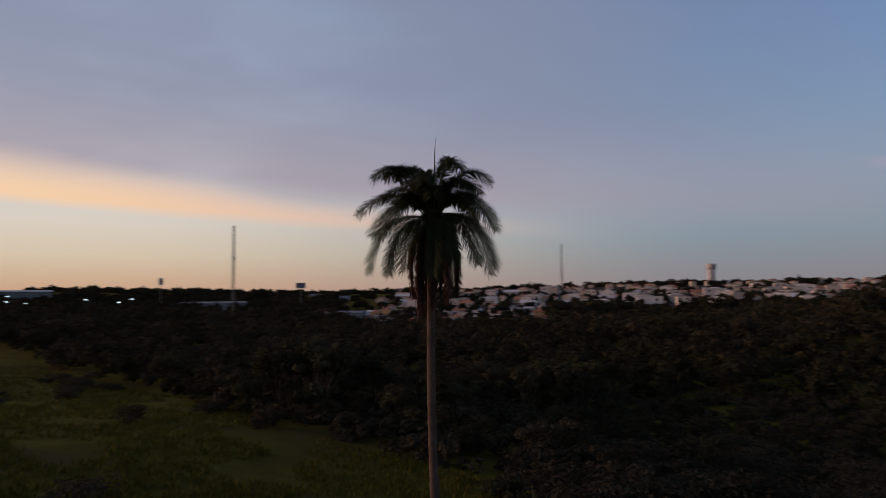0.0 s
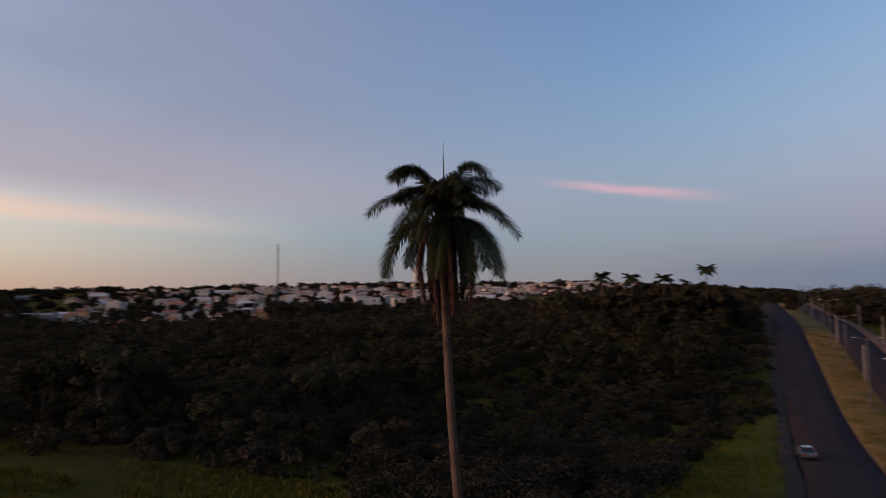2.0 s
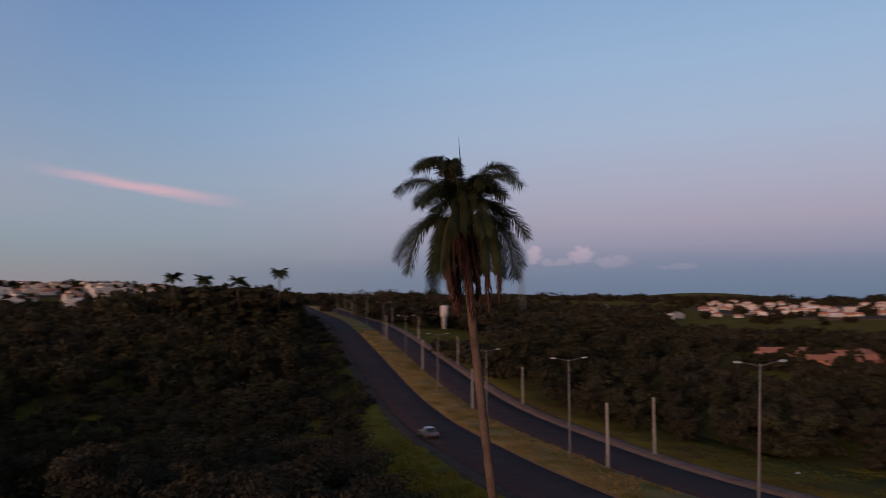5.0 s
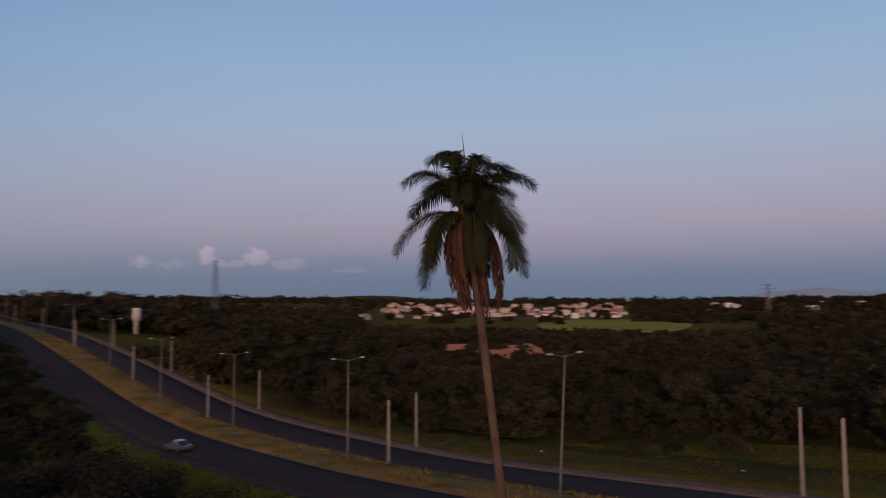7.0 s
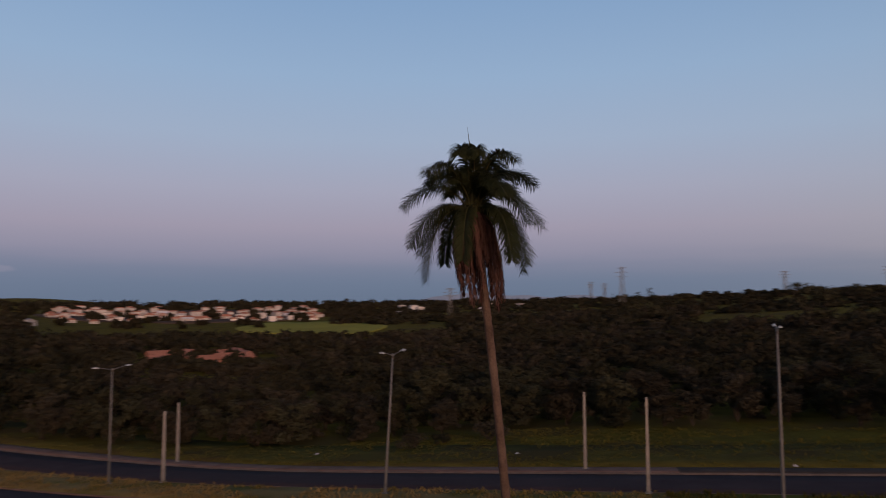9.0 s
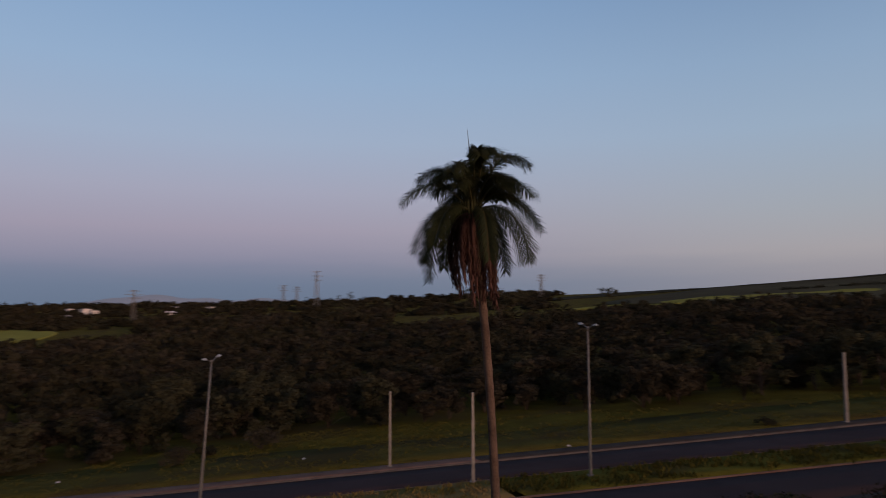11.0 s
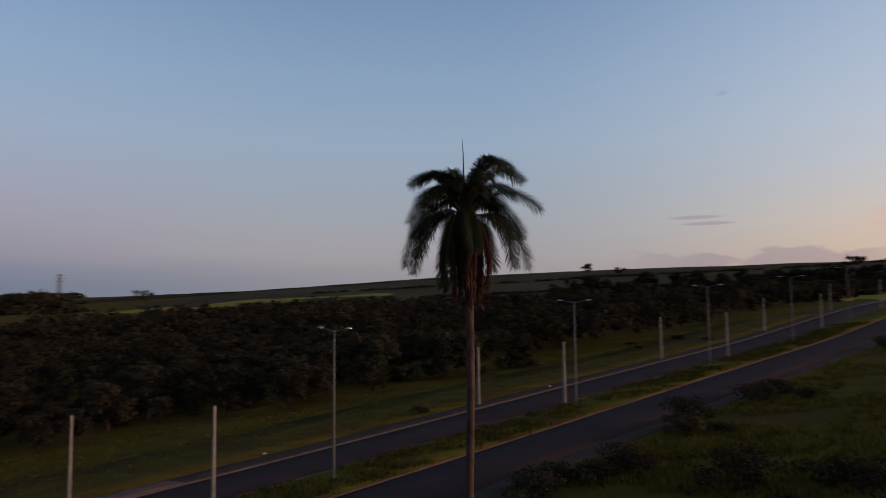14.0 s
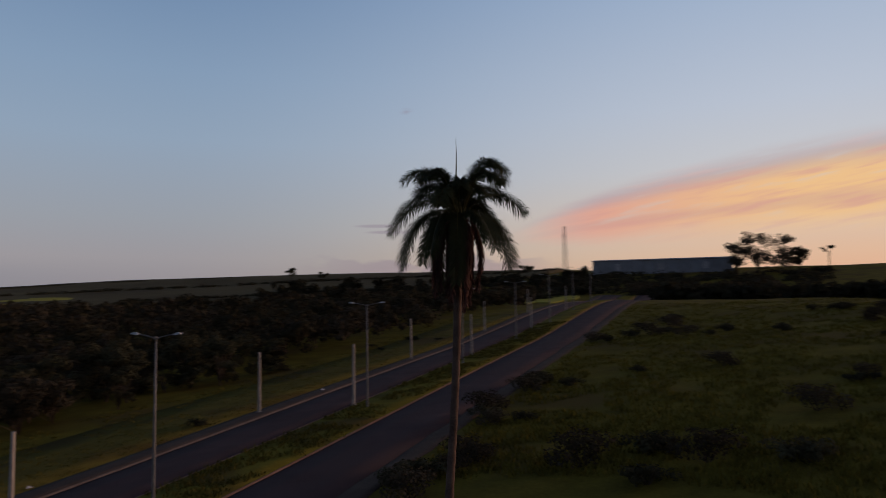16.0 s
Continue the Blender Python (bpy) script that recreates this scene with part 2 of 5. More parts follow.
M = dict(
    median_green=material("median_green", (0.065, 0.055, 0.009), (0.125, 0.103, 0.016), 0.4, 0.95, 4.0, 0.6, patch=((0.06, 0.045, 0.013), 0.15), spec=0.01),
    dirt=material("dirt", (0.042, 0.03, 0.023), (0.075, 0.054, 0.041), 0.5, 0.95, 6.0, 0.5, spec=0.03),
    tuft_green=material("tuft_green", (0.046, 0.039, 0.009), (0.09, 0.074, 0.015), 0.5, 0.95, 8.0, 0.0, vary=0.25, spec=0.01),
    tuft_yellow=material("tuft_yellow", (0.09, 0.068, 0.01), (0.17, 0.128, 0.02), 0.5, 0.95, 8.0, 0.0, vary=0.3, spec=0.01),
    verge_dark=material("verge_dark", (0.054, 0.044, 0.0105), (0.1, 0.08, 0.019), 0.35, 0.95, 3.0, 0.6, patch=((0.06, 0.043, 0.015), 0.1), spec=0.01),
    verge_grass=material("verge_grass", (0.09, 0.069, 0.01), (0.165, 0.126, 0.019), 0.35, 0.95, 3.0, 0.6, patch=((0.08, 0.056, 0.015), 0.1), spec=0.01),
    grass=material("grass", (0.049, 0.039, 0.0075), (0.112, 0.089, 0.0145), 0.25, 0.95, 3.0, 0.6, patch=((0.066, 0.048, 0.014), 0.07), spec=0.01),
    tuft=material("tuft", (0.058, 0.047, 0.0085), (0.138, 0.11, 0.0185), 0.5, 0.95, 8.0, 0.0, vary=0.3, spec=0.01),
    dry_grass=material("dry_grass", (0.145, 0.091, 0.031), (0.26, 0.167, 0.06), 0.4, 0.95, 5.0, 0.6, patch=((0.12, 0.09, 0.022), 0.2), spec=0.03),
    asphalt=material("asphalt", (0.039, 0.0252, 0.0242), (0.063, 0.042, 0.0405), 0.3, 0.95, 14.0, 0.3, patch=((0.048, 0.033, 0.0318), 0.09), spec=0.03),
    earth=material("earth", (0.125, 0.068, 0.048), (0.215, 0.125, 0.09), 0.5, 0.95, 6.0, 0.5, spec=0.03),
    kerb=material("kerb", (0.085, 0.061, 0.049), (0.155, 0.117, 0.096), 1.0, 0.9, 9.0, 0.3, spec=0.05),
    concrete=material("concrete", (0.15, 0.128, 0.108), (0.28, 0.24, 0.205), 1.2, 0.85, 14.0, 0.3, vary=0.12, spec=0.1),
    steel=material("steel", (0.08, 0.073, 0.067), (0.14, 0.128, 0.118), 2.0, 0.65, 20.0, 0.1, metal=0.15),
    lamp_head=material("lamp_head", (0.22, 0.22, 0.22), (0.34, 0.34, 0.335), 4.0, 0.5, 20.0, 0.0, metal=0.2),
    lens=material("lens", (0.5, 0.52, 0.54), (0.62, 0.64, 0.66), 6.0, 0.15, 20.0, 0.0, spec=0.6),
    leaf=material("leaf", (0.0215, 0.0205, 0.0125), (0.05, 0.046, 0.025), 0.3, 0.9, 1.2, 0.0, vary=0.36, spec=0.02, thin=0.2),
    leaf_b=material("leaf_b", (0.0265, 0.0222, 0.0152), (0.054, 0.0435, 0.028), 0.3, 0.9, 1.2, 0.0, vary=0.36, spec=0.02, thin=0.2),
    bark=material("bark", (0.03, 0.022, 0.016), (0.075, 0.056, 0.042), 1.5, 0.95, 12.0, 0.6, spec=0.05),
    palm_bark=material("palm_bark", (0.045, 0.029, 0.0225), (0.11, 0.073, 0.056), 1.6, 0.9, 12.0, 0.7, spec=0.05),
    frond=material("frond", (0.013, 0.017, 0.007), (0.034, 0.038, 0.014), 2.0, 0.75, 18.0, 0.0, vary=0.35, spec=0.12, thin=0.2),
    dead_frond=material("dead_frond", (0.038, 0.02, 0.0165), (0.085, 0.043, 0.035), 2.0, 0.9, 14.0, 0.0, vary=0.4, spec=0.03),
    petiole=material("petiole", (0.035, 0.034, 0.013), (0.075, 0.065, 0.026), 3.0, 0.8, 20.0, 0.1, spec=0.1),
    far_leaf=material("far_leaf", (0.0175, 0.0158, 0.0098), (0.04, 0.035, 0.0195), 0.09, 0.95, 0.35, 0.0, vary=0.22, patch=((0.033, 0.0265, 0.0165), 0.02), spec=0.02, thin=0.2),
    crop=material("crop", (0.042, 0.034, 0.017), (0.08, 0.066, 0.032), 0.02, 0.95, 0.5, 0.4, spec=0.02),
    dark_crop=material("dark_crop", (0.02, 0.0175, 0.009), (0.036, 0.03, 0.015), 0.03, 0.95, 0.5, 0.4, spec=0.02),
    bright_field=material("bright_field", (0.17, 0.155, 0.028), (0.25, 0.22, 0.04), 0.03, 0.95, 0.4, 0.4, spec=0.02),
    white_wall=material("white_wall", (0.3, 0.262, 0.245), (0.55, 0.485, 0.45), 0.5, 0.9, 6.0, 0.1, vary=0.35),
    cream_wall=material("cream_wall", (0.33, 0.26, 0.21), (0.52, 0.42, 0.34), 0.5, 0.9, 6.0, 0.1, vary=0.35),
    ochre_wall=material("ochre_wall", (0.34, 0.19, 0.1), (0.46, 0.27, 0.15), 0.5, 0.9, 6.0, 0.1, vary=0.2),
    brick_wall=material("brick_wall", (0.2, 0.08, 0.05), (0.32, 0.14, 0.09), 0.8, 0.9, 8.0, 0.3, vary=0.2),
    grey_wall=material("grey_wall", (0.16, 0.15, 0.155), (0.27, 0.255, 0.26), 0.5, 0.9, 6.0, 0.1, vary=0.3),
    clay_roof=material("clay_roof", (0.22, 0.085, 0.05), (0.36, 0.15, 0.09), 0.6, 0.9, 5.0, 0.4, vary=0.25),
    grey_roof=material("grey_roof", (0.14, 0.128, 0.126), (0.25, 0.232, 0.225), 0.6, 0.8, 5.0, 0.2, vary=0.3),
    white_roof=material("white_roof", (0.34, 0.315, 0.31), (0.55, 0.51, 0.5), 0.6, 0.8, 5.0, 0.1, vary=0.35),
    dark_glass=material("dark_glass", (0.02, 0.025, 0.03), (0.04, 0.045, 0.05), 2.0, 0.12, 10.0, 0.0, spec=0.5),
    door_wood=material("door_wood", (0.12, 0.07, 0.04), (0.22, 0.13, 0.08), 2.0, 0.6, 20.0, 0.1),
    sheet=material("sheet", (0.115, 0.113, 0.116), (0.18, 0.177, 0.182), 0.2, 0.6, 3.0, 0.1, metal=0.1),
    car_paint=material("car_paint", (0.2, 0.205, 0.21), (0.3, 0.305, 0.31), 3.0, 0.22, 30.0, 0.0, metal=0.6, spec=0.5),
    rubber=material("rubber", (0.015, 0.015, 0.016), (0.03, 0.03, 0.03), 6.0, 0.9, 30.0, 0.1),
    red_glass=material("red_glass", (0.25, 0.02, 0.02), (0.35, 0.04, 0.03), 6.0, 0.2, 30.0, 0.0),
    lit=material("lit", (0.9, 0.95, 1.0), (0.9, 0.95, 1.0), 1.0, 0.5, 2.0, 0.0, emit=2.5),
    # far hills: air haze painted as blue-grey with emission, no lamp
    haze_glow=material("haze_glow", (0.09, 0.1, 0.135), (0.11, 0.12, 0.155), 0.002, 1.0, 0.01, 0.0, emit=0.75, spec=0.0),
)


# ---------------------------------------------------------------- mesh helpers
class Geo:
    """Gathers corners and faces for one mesh."""

    def __init__(self):
        self.v, self.f = [], []

    def face(self, *pts):
        n = len(self.v)
        self.v.extend(tuple(p) for p in pts)
        self.f.append(tuple(range(n, n + len(pts))))

    def box(self, c, s, m=None, taper=1.0):
        n = len(self.v)
        for k in (-1, 1):
            t = taper if k > 0 else 1.0
            for i, j in ((-1, -1), (1, -1), (1, 1), (-1, 1)):
                p = Vector((c[0] + i * s[0] / 2 * t, c[1] + j * s[1] / 2 * t, c[2] + k * s[2] / 2))
                self.v.append(tuple(m @ p if m else p))
        self.f += [(n, n + 3, n + 2, n + 1), (n + 4, n + 5, n + 6, n + 7)]
        self.f += [(n + i, n + (i + 1) % 4, n + 4 + (i + 1) % 4, n + 4 + i) for i in range(4)]

    def tube(self, pts, radii, sides=8, cap=True):
        pts = [Vector(p) for p in pts]
        n, up = len(self.v), None
        for i, p in enumerate(pts):
            d = (pts[min(i + 1, len(pts) - 1)] - pts[max(i - 1, 0)]).normalized()
            a = d.orthogonal().normalized() if up is None else (up - d * up.dot(d)).normalized()
            up, b = a, d.cross(a)
            for k in range(sides):
                w = 2 * math.pi * k / sides
                self.v.append(tuple(p + (a * math.cos(w) + b * math.sin(w)) * radii[i]))
        for i in range(len(pts) - 1):
            for k in range(sides):
                q = n + i * sides
                self.f.append((q + k, q + (k + 1) % sides, q + sides + (k + 1) % sides, q + sides + k))
        if cap:
            self.f.append(tuple(n + k for k in reversed(range(sides))))
            self.f.append(tuple(n + (len(pts) - 1) * sides + k for k in range(sides)))

    def mesh(self, name, mat, smooth=False):
        me = bpy.data.meshes.new(name)
        me.from_pydata(self.v, [], self.f)
        me.materials.append(M[mat])
        if smooth:
            me.polygons.foreach_set("use_smooth", [True] * len(me.polygons))
        me.update()
        return me


def part(name, geo, mat, parent=None, label="", smooth=False):
    """One mesh object out of a Geo, under a thing or a part."""
    ob = new(name, geo if isinstance(geo, bpy.types.Mesh) else geo.mesh(name, mat, smooth))
    ob.parent = parent
    if label:
        tagged(ob, label)
    return ob


def smooth01(v, a, b):
    t = np.clip((np.asarray(v, float) - a) / (b - a), 0, 1)
    return t * t * (3 - 2 * t)


# ---------------------------------------------------------------- the lie of the land
def lamp_x(y):
    """x of the line of street lamps in the median."""
    y = np.asarray(y, float)
    q = np.clip(y + 30, 0, 85)
    return 24.4 + 0.11 * (y + 30) + 0.185 * q * q / 220 + np.maximum(y - 55, 0) * 0.095


def road_z(y):
    ys, zs = (-300, -250, -86, -9, 39, 72, 95, 131, 181, 300, 400, 800), (17.4, 14.6, 4.6, -0.6, -4.7, -6.3, -6.1, -3.6, -0.5, 6.5, 9, 13)
    return sum(np.interp(np.asarray(y, float) + o, ys, zs) for o in (-14, -7, 0, 7, 14)) / 5


AZ_T = (-180, -170, -155, -140, -125, -110, -90, -70, -50, -30, -15, 0, 20, 45, 68, 90, 120, 160, 180)
MID_Z = (15.5, 13.5, 11, 9, 7, 2, -7, -9, -8, 0, 7, 5, -2, -3.5, 0, 3, 8, 13, 15.5)          # height 300 m away
RIM_Z = (38.5, 43, 44, 40, 28, 24, 14, 11, 10.5, 14, 15, 28, 28, 22, 28, 30, 32, 37, 38.5)     # height of the skyline
RIM_R = (490, 560, 600, 640, 620, 800, 800, 900, 900, 800, 800, 800, 800, 800, 800, 800, 700, 490, 490)


def ground_z(x, y):
    x, y = np.asarray(x, float), np.asarray(y, float)
    r, az = np.hypot(x, y), np.degrees(np.arctan2(-x, y))
    u = x - lamp_x(y)
    near = road_z(y) - (0.072 - 0.042 * smooth01(y, 25, 80)) * np.clip(u, -70, 20) - 0.05 * np.clip(u - 20, 0, 60)
    zm, zr, rr = np.interp(az, AZ_T, MID_Z), np.interp(az, AZ_T, RIM_Z), np.interp(az, AZ_T, RIM_R)
    far = zm + (zr - zm) * np.clip((r - 300) / (rr - 300), 0, 1) ** 1.15 - np.maximum(r - rr, 0) * 0.012
    far = np.maximum(far, -20)
    hills = 60 * smooth01(r, 2600, 3600) * (0.45 + 0.35 * np.sin(az * 0.13 + 1.0) + 0.2 * np.sin(az * 0.37))
    z = near + (far - near) * smooth01(r, 110, 290) + hills
    return z + 0.25 * np.sin(x * 0.11 + 1.3) * np.sin(y * 0.09) * smooth01(np.abs(u + 0.8), 18, 45)


def gz(x, y):
    return float(ground_z(x, y))


AX = np.linspace(0, 2 * math.pi, 361)[:-1]
RX = np.concatenate([np.arange(0, 130, 2.0), 130 * 1.035 ** np.arange(0, 104)])
gx, gy = -np.outer(RX, np.sin(AX)), np.outer(RX, np.cos(AX))
gzz = ground_z(gx, gy)
gu = gx - lamp_x(gy)
gzz -= 0.35 * (smooth01(gu, -15.2, -14.2) - smooth01(gu, 14.6, 15.6)) * (np.hypot(gx, gy) < 480)
V = np.stack([gx, gy, gzz], -1).reshape(-1, 3)
nr, na = len(RX), len(AX)
faces = [(i * na + j, i * na + (j + 1) % na, (i + 1) * na + (j + 1) % na, (i + 1) * na + j) for i in range(nr - 1) for j in range(na)]
me = bpy.data.meshes.new("ground")
me.from_pydata(V.tolist(), [], faces)
me.materials.append(M["grass"])
me.polygons.foreach_set("use_smooth", [True] * len(me.polygons))
ground = tagged(new("ground", me), "rough dark green pasture rolling into a shallow valley", "ground", kind="structure")


def strip(name, u0, u1, y0, y1, lift, depth, mat, label, category, wobble=0.0, dy=3.0, taper=0.0):
    """A band along the road between two offsets from the line of lamps, with thickness."""
    g = Geo()
    ys = np.arange(y0, y1 + 0.01, dy)
    rows_ = []
    for k, yy in enumerate(ys):
        w0, w1 = (wobble * noise.noise(Vector((yy * 0.21, u, 0))) for u in (u0, u1))
        k_ = 1.0 if not taper else float(smooth01(min(yy - y0, y1 - yy), -1, taper)) * 0.97 + 0.03
        xs = (lamp_x(yy) + u1 + (u0 - u1) * k_ + w0, lamp_x(yy) + u1 + w1) if u1 < 0 else (lamp_x(yy) + u0 + w0, lamp_x(yy) + u0 + (u1 - u0) * k_ + w1)
        n = len(g.v)
        for q in np.linspace(0, 1, 4):
            xx = xs[0] + (xs[1] - xs[0]) * q
            g.v.append((xx, yy, gz(xx, yy) + lift))
        for q in (0, 1):
            g.v.append((xs[q], yy, gz(xs[q], yy) + lift - depth))
        rows_.append(n)
    for a, b in zip(rows_, rows_[1:]):
        g.f += [(a + i, a + i + 1, b + i + 1, b + i) for i in range(3)]
        g.f += [(a, b, b + 4, a + 4), (a + 3, a + 5, b + 5, b + 3)]
    return tagged(part(name, g, mat, None, "", True), label, category, kind="structure")


strip("road_west", -13.5, -5.0, -330, 460, 0.02, 0.4, "asphalt", "worn dark asphalt carriageway of a divided road", "road")
strip("road_east", 2.7, 11.6, -330, 460, 0.02, 0.4, "asphalt", "dark asphalt carriageway beside a bare footway", "road")
strip("median_north", -4.8, 2.5, -10, 460, 0.13, 0.5, "dry_grass", "raised median strip of dry brownish grass", "median")
strip("median_south", -4.8, 2.5, -330, -10, 0.13, 0.5, "median_green", "raised median strip of long yellow-green grass", "median", 0.0, 3.1)
strip("shoulder_west", -15.6, -13.55, -330, 460, 0.03, 0.5, "dirt", "bare grey-brown dirt shoulder", "shoulder", 0.5)
strip("pavement_north", 11.8, 14.9, -12, 460, 0.16, 0.6, "earth", "unpaved reddish-brown earth footway behind a kerb", "pavement", 0.0)
strip("pavement_south", 11.8, 14.9, -330, -12, 0.16, 0.6, "dirt", "grass-grown grey-brown earth footway behind a kerb", "pavement", 0.0)
strip("kerb_footway", 11.61, 11.79, -330, 460, 0.17, 0.6, "kerb", "pale concrete kerb along the footway", "kerb")
for nm, u in (("kerb_median_west", -4.9), ("kerb_median_east", 2.6)):
    strip(nm, u - 0.09, u + 0.09, -330, 460, 0.14, 0.6, "earth", "soil-stained kerb along the median", "kerb")
strip("verge_west", -31, -15.65, -8, 100, 0.06, 0.5, "verge_grass", "strip of long yellow-green grass beside the road", "verge", 2.0, 3.0, 26.0)
strip("verge_east", 14.95, 31, -200, 150, 0.08, 0.5, "verge_dark", "mown green verge between footway and woods", "verge", 0.4, 3.0, 40.0)

# ---------------------------------------------------------------- leaf clouds
RNG = np.random.default_rng(7)


def quads_mesh(name, quads, mat):
    """A mesh out of an array of quads (n, 4, 3)."""
    n = len(quads)
    m_ = bpy.data.meshes.new(name)
    m_.vertices.add(4 * n), m_.loops.add(4 * n), m_.polygons.add(n)
    m_.vertices.foreach_set("co", quads.astype(np.float32).ravel())
    m_.loops.foreach_set("vertex_index", np.arange(4 * n, dtype=np.int32))
    m_.polygons.foreach_set("loop_start", np.arange(0, 4 * n, 4, dtype=np.int32))
    m_.materials.append(M[mat])
    m_.update(calc_edges=True)
    return m_


def leaf_quads(centres, sizes, away):
    """Pointed leaf sprays round the given centres, lying roughly across the directions away."""
    n = len(centres)
    nrm = away / np.linalg.norm(away, axis=1)[:, None] + RNG.normal(size=(n, 3)) * 0.38 + np.array([0, 0, 0.25])
    nrm /= np.linalg.norm(nrm, axis=1)[:, None]
    a = np.cross(nrm, RNG.normal(size=(n, 3)))
    a /= np.linalg.norm(a, axis=1)[:, None]
    b = np.cross(nrm, a)
    s = np.asarray(sizes)[:, None]
    w = s * RNG.uniform(0.35, 0.65, (n, 1))
    return np.stack([centres - a * s, centres - b * w - a * s * 0.05, centres + a * s, centres + b * w + a * s * 0.1], 1)


def clump_leaves(centre, radius, n, size):
    """The leaf sprays of one clump."""
    p = RNG.normal(size=(n, 3))
    p *= (RNG.uniform(0.45, 1, n) ** 0.6 / np.linalg.norm(p, axis=1))[:, None]
    q = p * np.asarray(radius)
    return leaf_quads(np.asarray(centre) + q, RNG.uniform(0.6, 1.2, n) * size, p)


def crown_clumps(height, spread, base, n):
    """Centres and radii of the clumps of an uneven crown."""
    lobes = [(RNG.uniform(0, 6.28), RNG.uniform(0.2, 0.75) * spread, RNG.uniform(base + 0.12 * (height - base), height - 0.14 * (height - base))) for _ in range(8)]
    out_ = []
    for _ in range(n):
        w, rr, zz = lobes[RNG.integers(8)]
        c = np.array([rr * math.cos(w), rr * math.sin(w), zz]) + RNG.normal(size=3) * np.array([0.2, 0.2, 0.13]) * spread
        c[2] = min(max(c[2], base), height - 0.3)
        out_.append((c, RNG.uniform(0.16, 0.3) * spread))
    return out_


def make_tree(name, height, spread, base, leaf, clumps=34, per=22, size=0.42, label=""):
    """A broadleaf tree: tapered trunk with limbs, crown of leaf clumps."""
    root = tagged(new(name), label, "tree")
    cl = crown_clumps(height, spread, base, clumps)
    g = Geo()
    lean = RNG.normal(size=2) * 0.3
    top = Vector((lean[0], lean[1], base + 0.55 * (height - base)))
    g.tube([(0, 0, -0.6), (lean[0] * 0.3, lean[1] * 0.3, base * 0.6), tuple(top)], [0.022 * height, 0.015 * height, 0.006 * height], 7)
    for c, _ in cl[::4]:
        q = Vector((lean[0] * 0.5, lean[1] * 0.5, base * RNG.uniform(0.6, 1.1)))
        e = Vector(c)
        g.tube([q, q.lerp(e, 0.5) + Vector((0, 0, 0.25)), e], [0.008 * height, 0.005 * height, 0.002 * height], 5)
    part("trunk", g, "bark", root, "", True)
    part("crown", quads_mesh("crown", np.concatenate([clump_leaves(c, (r, r, r * 0.75), per, size) for c, r in cl]), leaf), leaf, root)
    return root


def place(thing, x, y, turn=0.0, size=1.0):
    """A copy of a thing on the ground."""
    return copy_thing(thing, pose(x, y, gz(x, y), 0, 0, turn) @ Matrix.Diagonal((size, size, size, 1)))


STORE = []      # models, taken away once they have been copied


def model(ob):
    STORE.append(ob)
    return ob


# ---------------------------------------------------------------- the queen palm
HEART = Vector((-0.55, -0.79, 17.34))
palm = tagged(new("palm_tree"), "tall leaning palm with arching green fronds and hanging dead fronds", "palm tree")
palm.location = (0.45, -2.4, gz(0.45, -2.4))


def palm_part(name, g, mat, label="", parent=None, smooth=False):
    if isinstance(g, Geo):
        g.v = [tuple(Vector(p) - palm.location) for p in g.v]
    ob = part(name, g, mat, parent or palm, label, smooth)
    return ob


g = Geo()
base_z = gz(0.45, -2.4) - 0.4
pts, rad = [], []
N = 46
for i in range(N + 1):
    q = i / N
    z = base_z + (HEART.z + 0.1 - base_z) * q
    s = (HEART.z - z) / 11.2
    off = s - 0.12 * math.sin(math.pi * min(s, 1.0))
    pts.append((HEART.x + 0.78 * off, HEART.y - 1.06 * (s + 0.08 * math.sin(math.pi * min(s, 1.0))), z))
    ring = 0.012 if i % 2 else -0.004
    rad.append(0.215 - 0.055 * min(q / 0.5, 1.0) + 0.03 * smooth01(q, 0.9, 1.0) + ring + 0.09 * max(0, 0.06 - q) / 0.06)
g.tube(pts, rad, 14)
palm_part("trunk", g, "palm_bark", "slender ringed grey-brown palm trunk", smooth=True)


def bezier(a, b, c, t):
    return a * (1 - t) ** 2 + b * 2 * t * (1 - t) + c * t * t


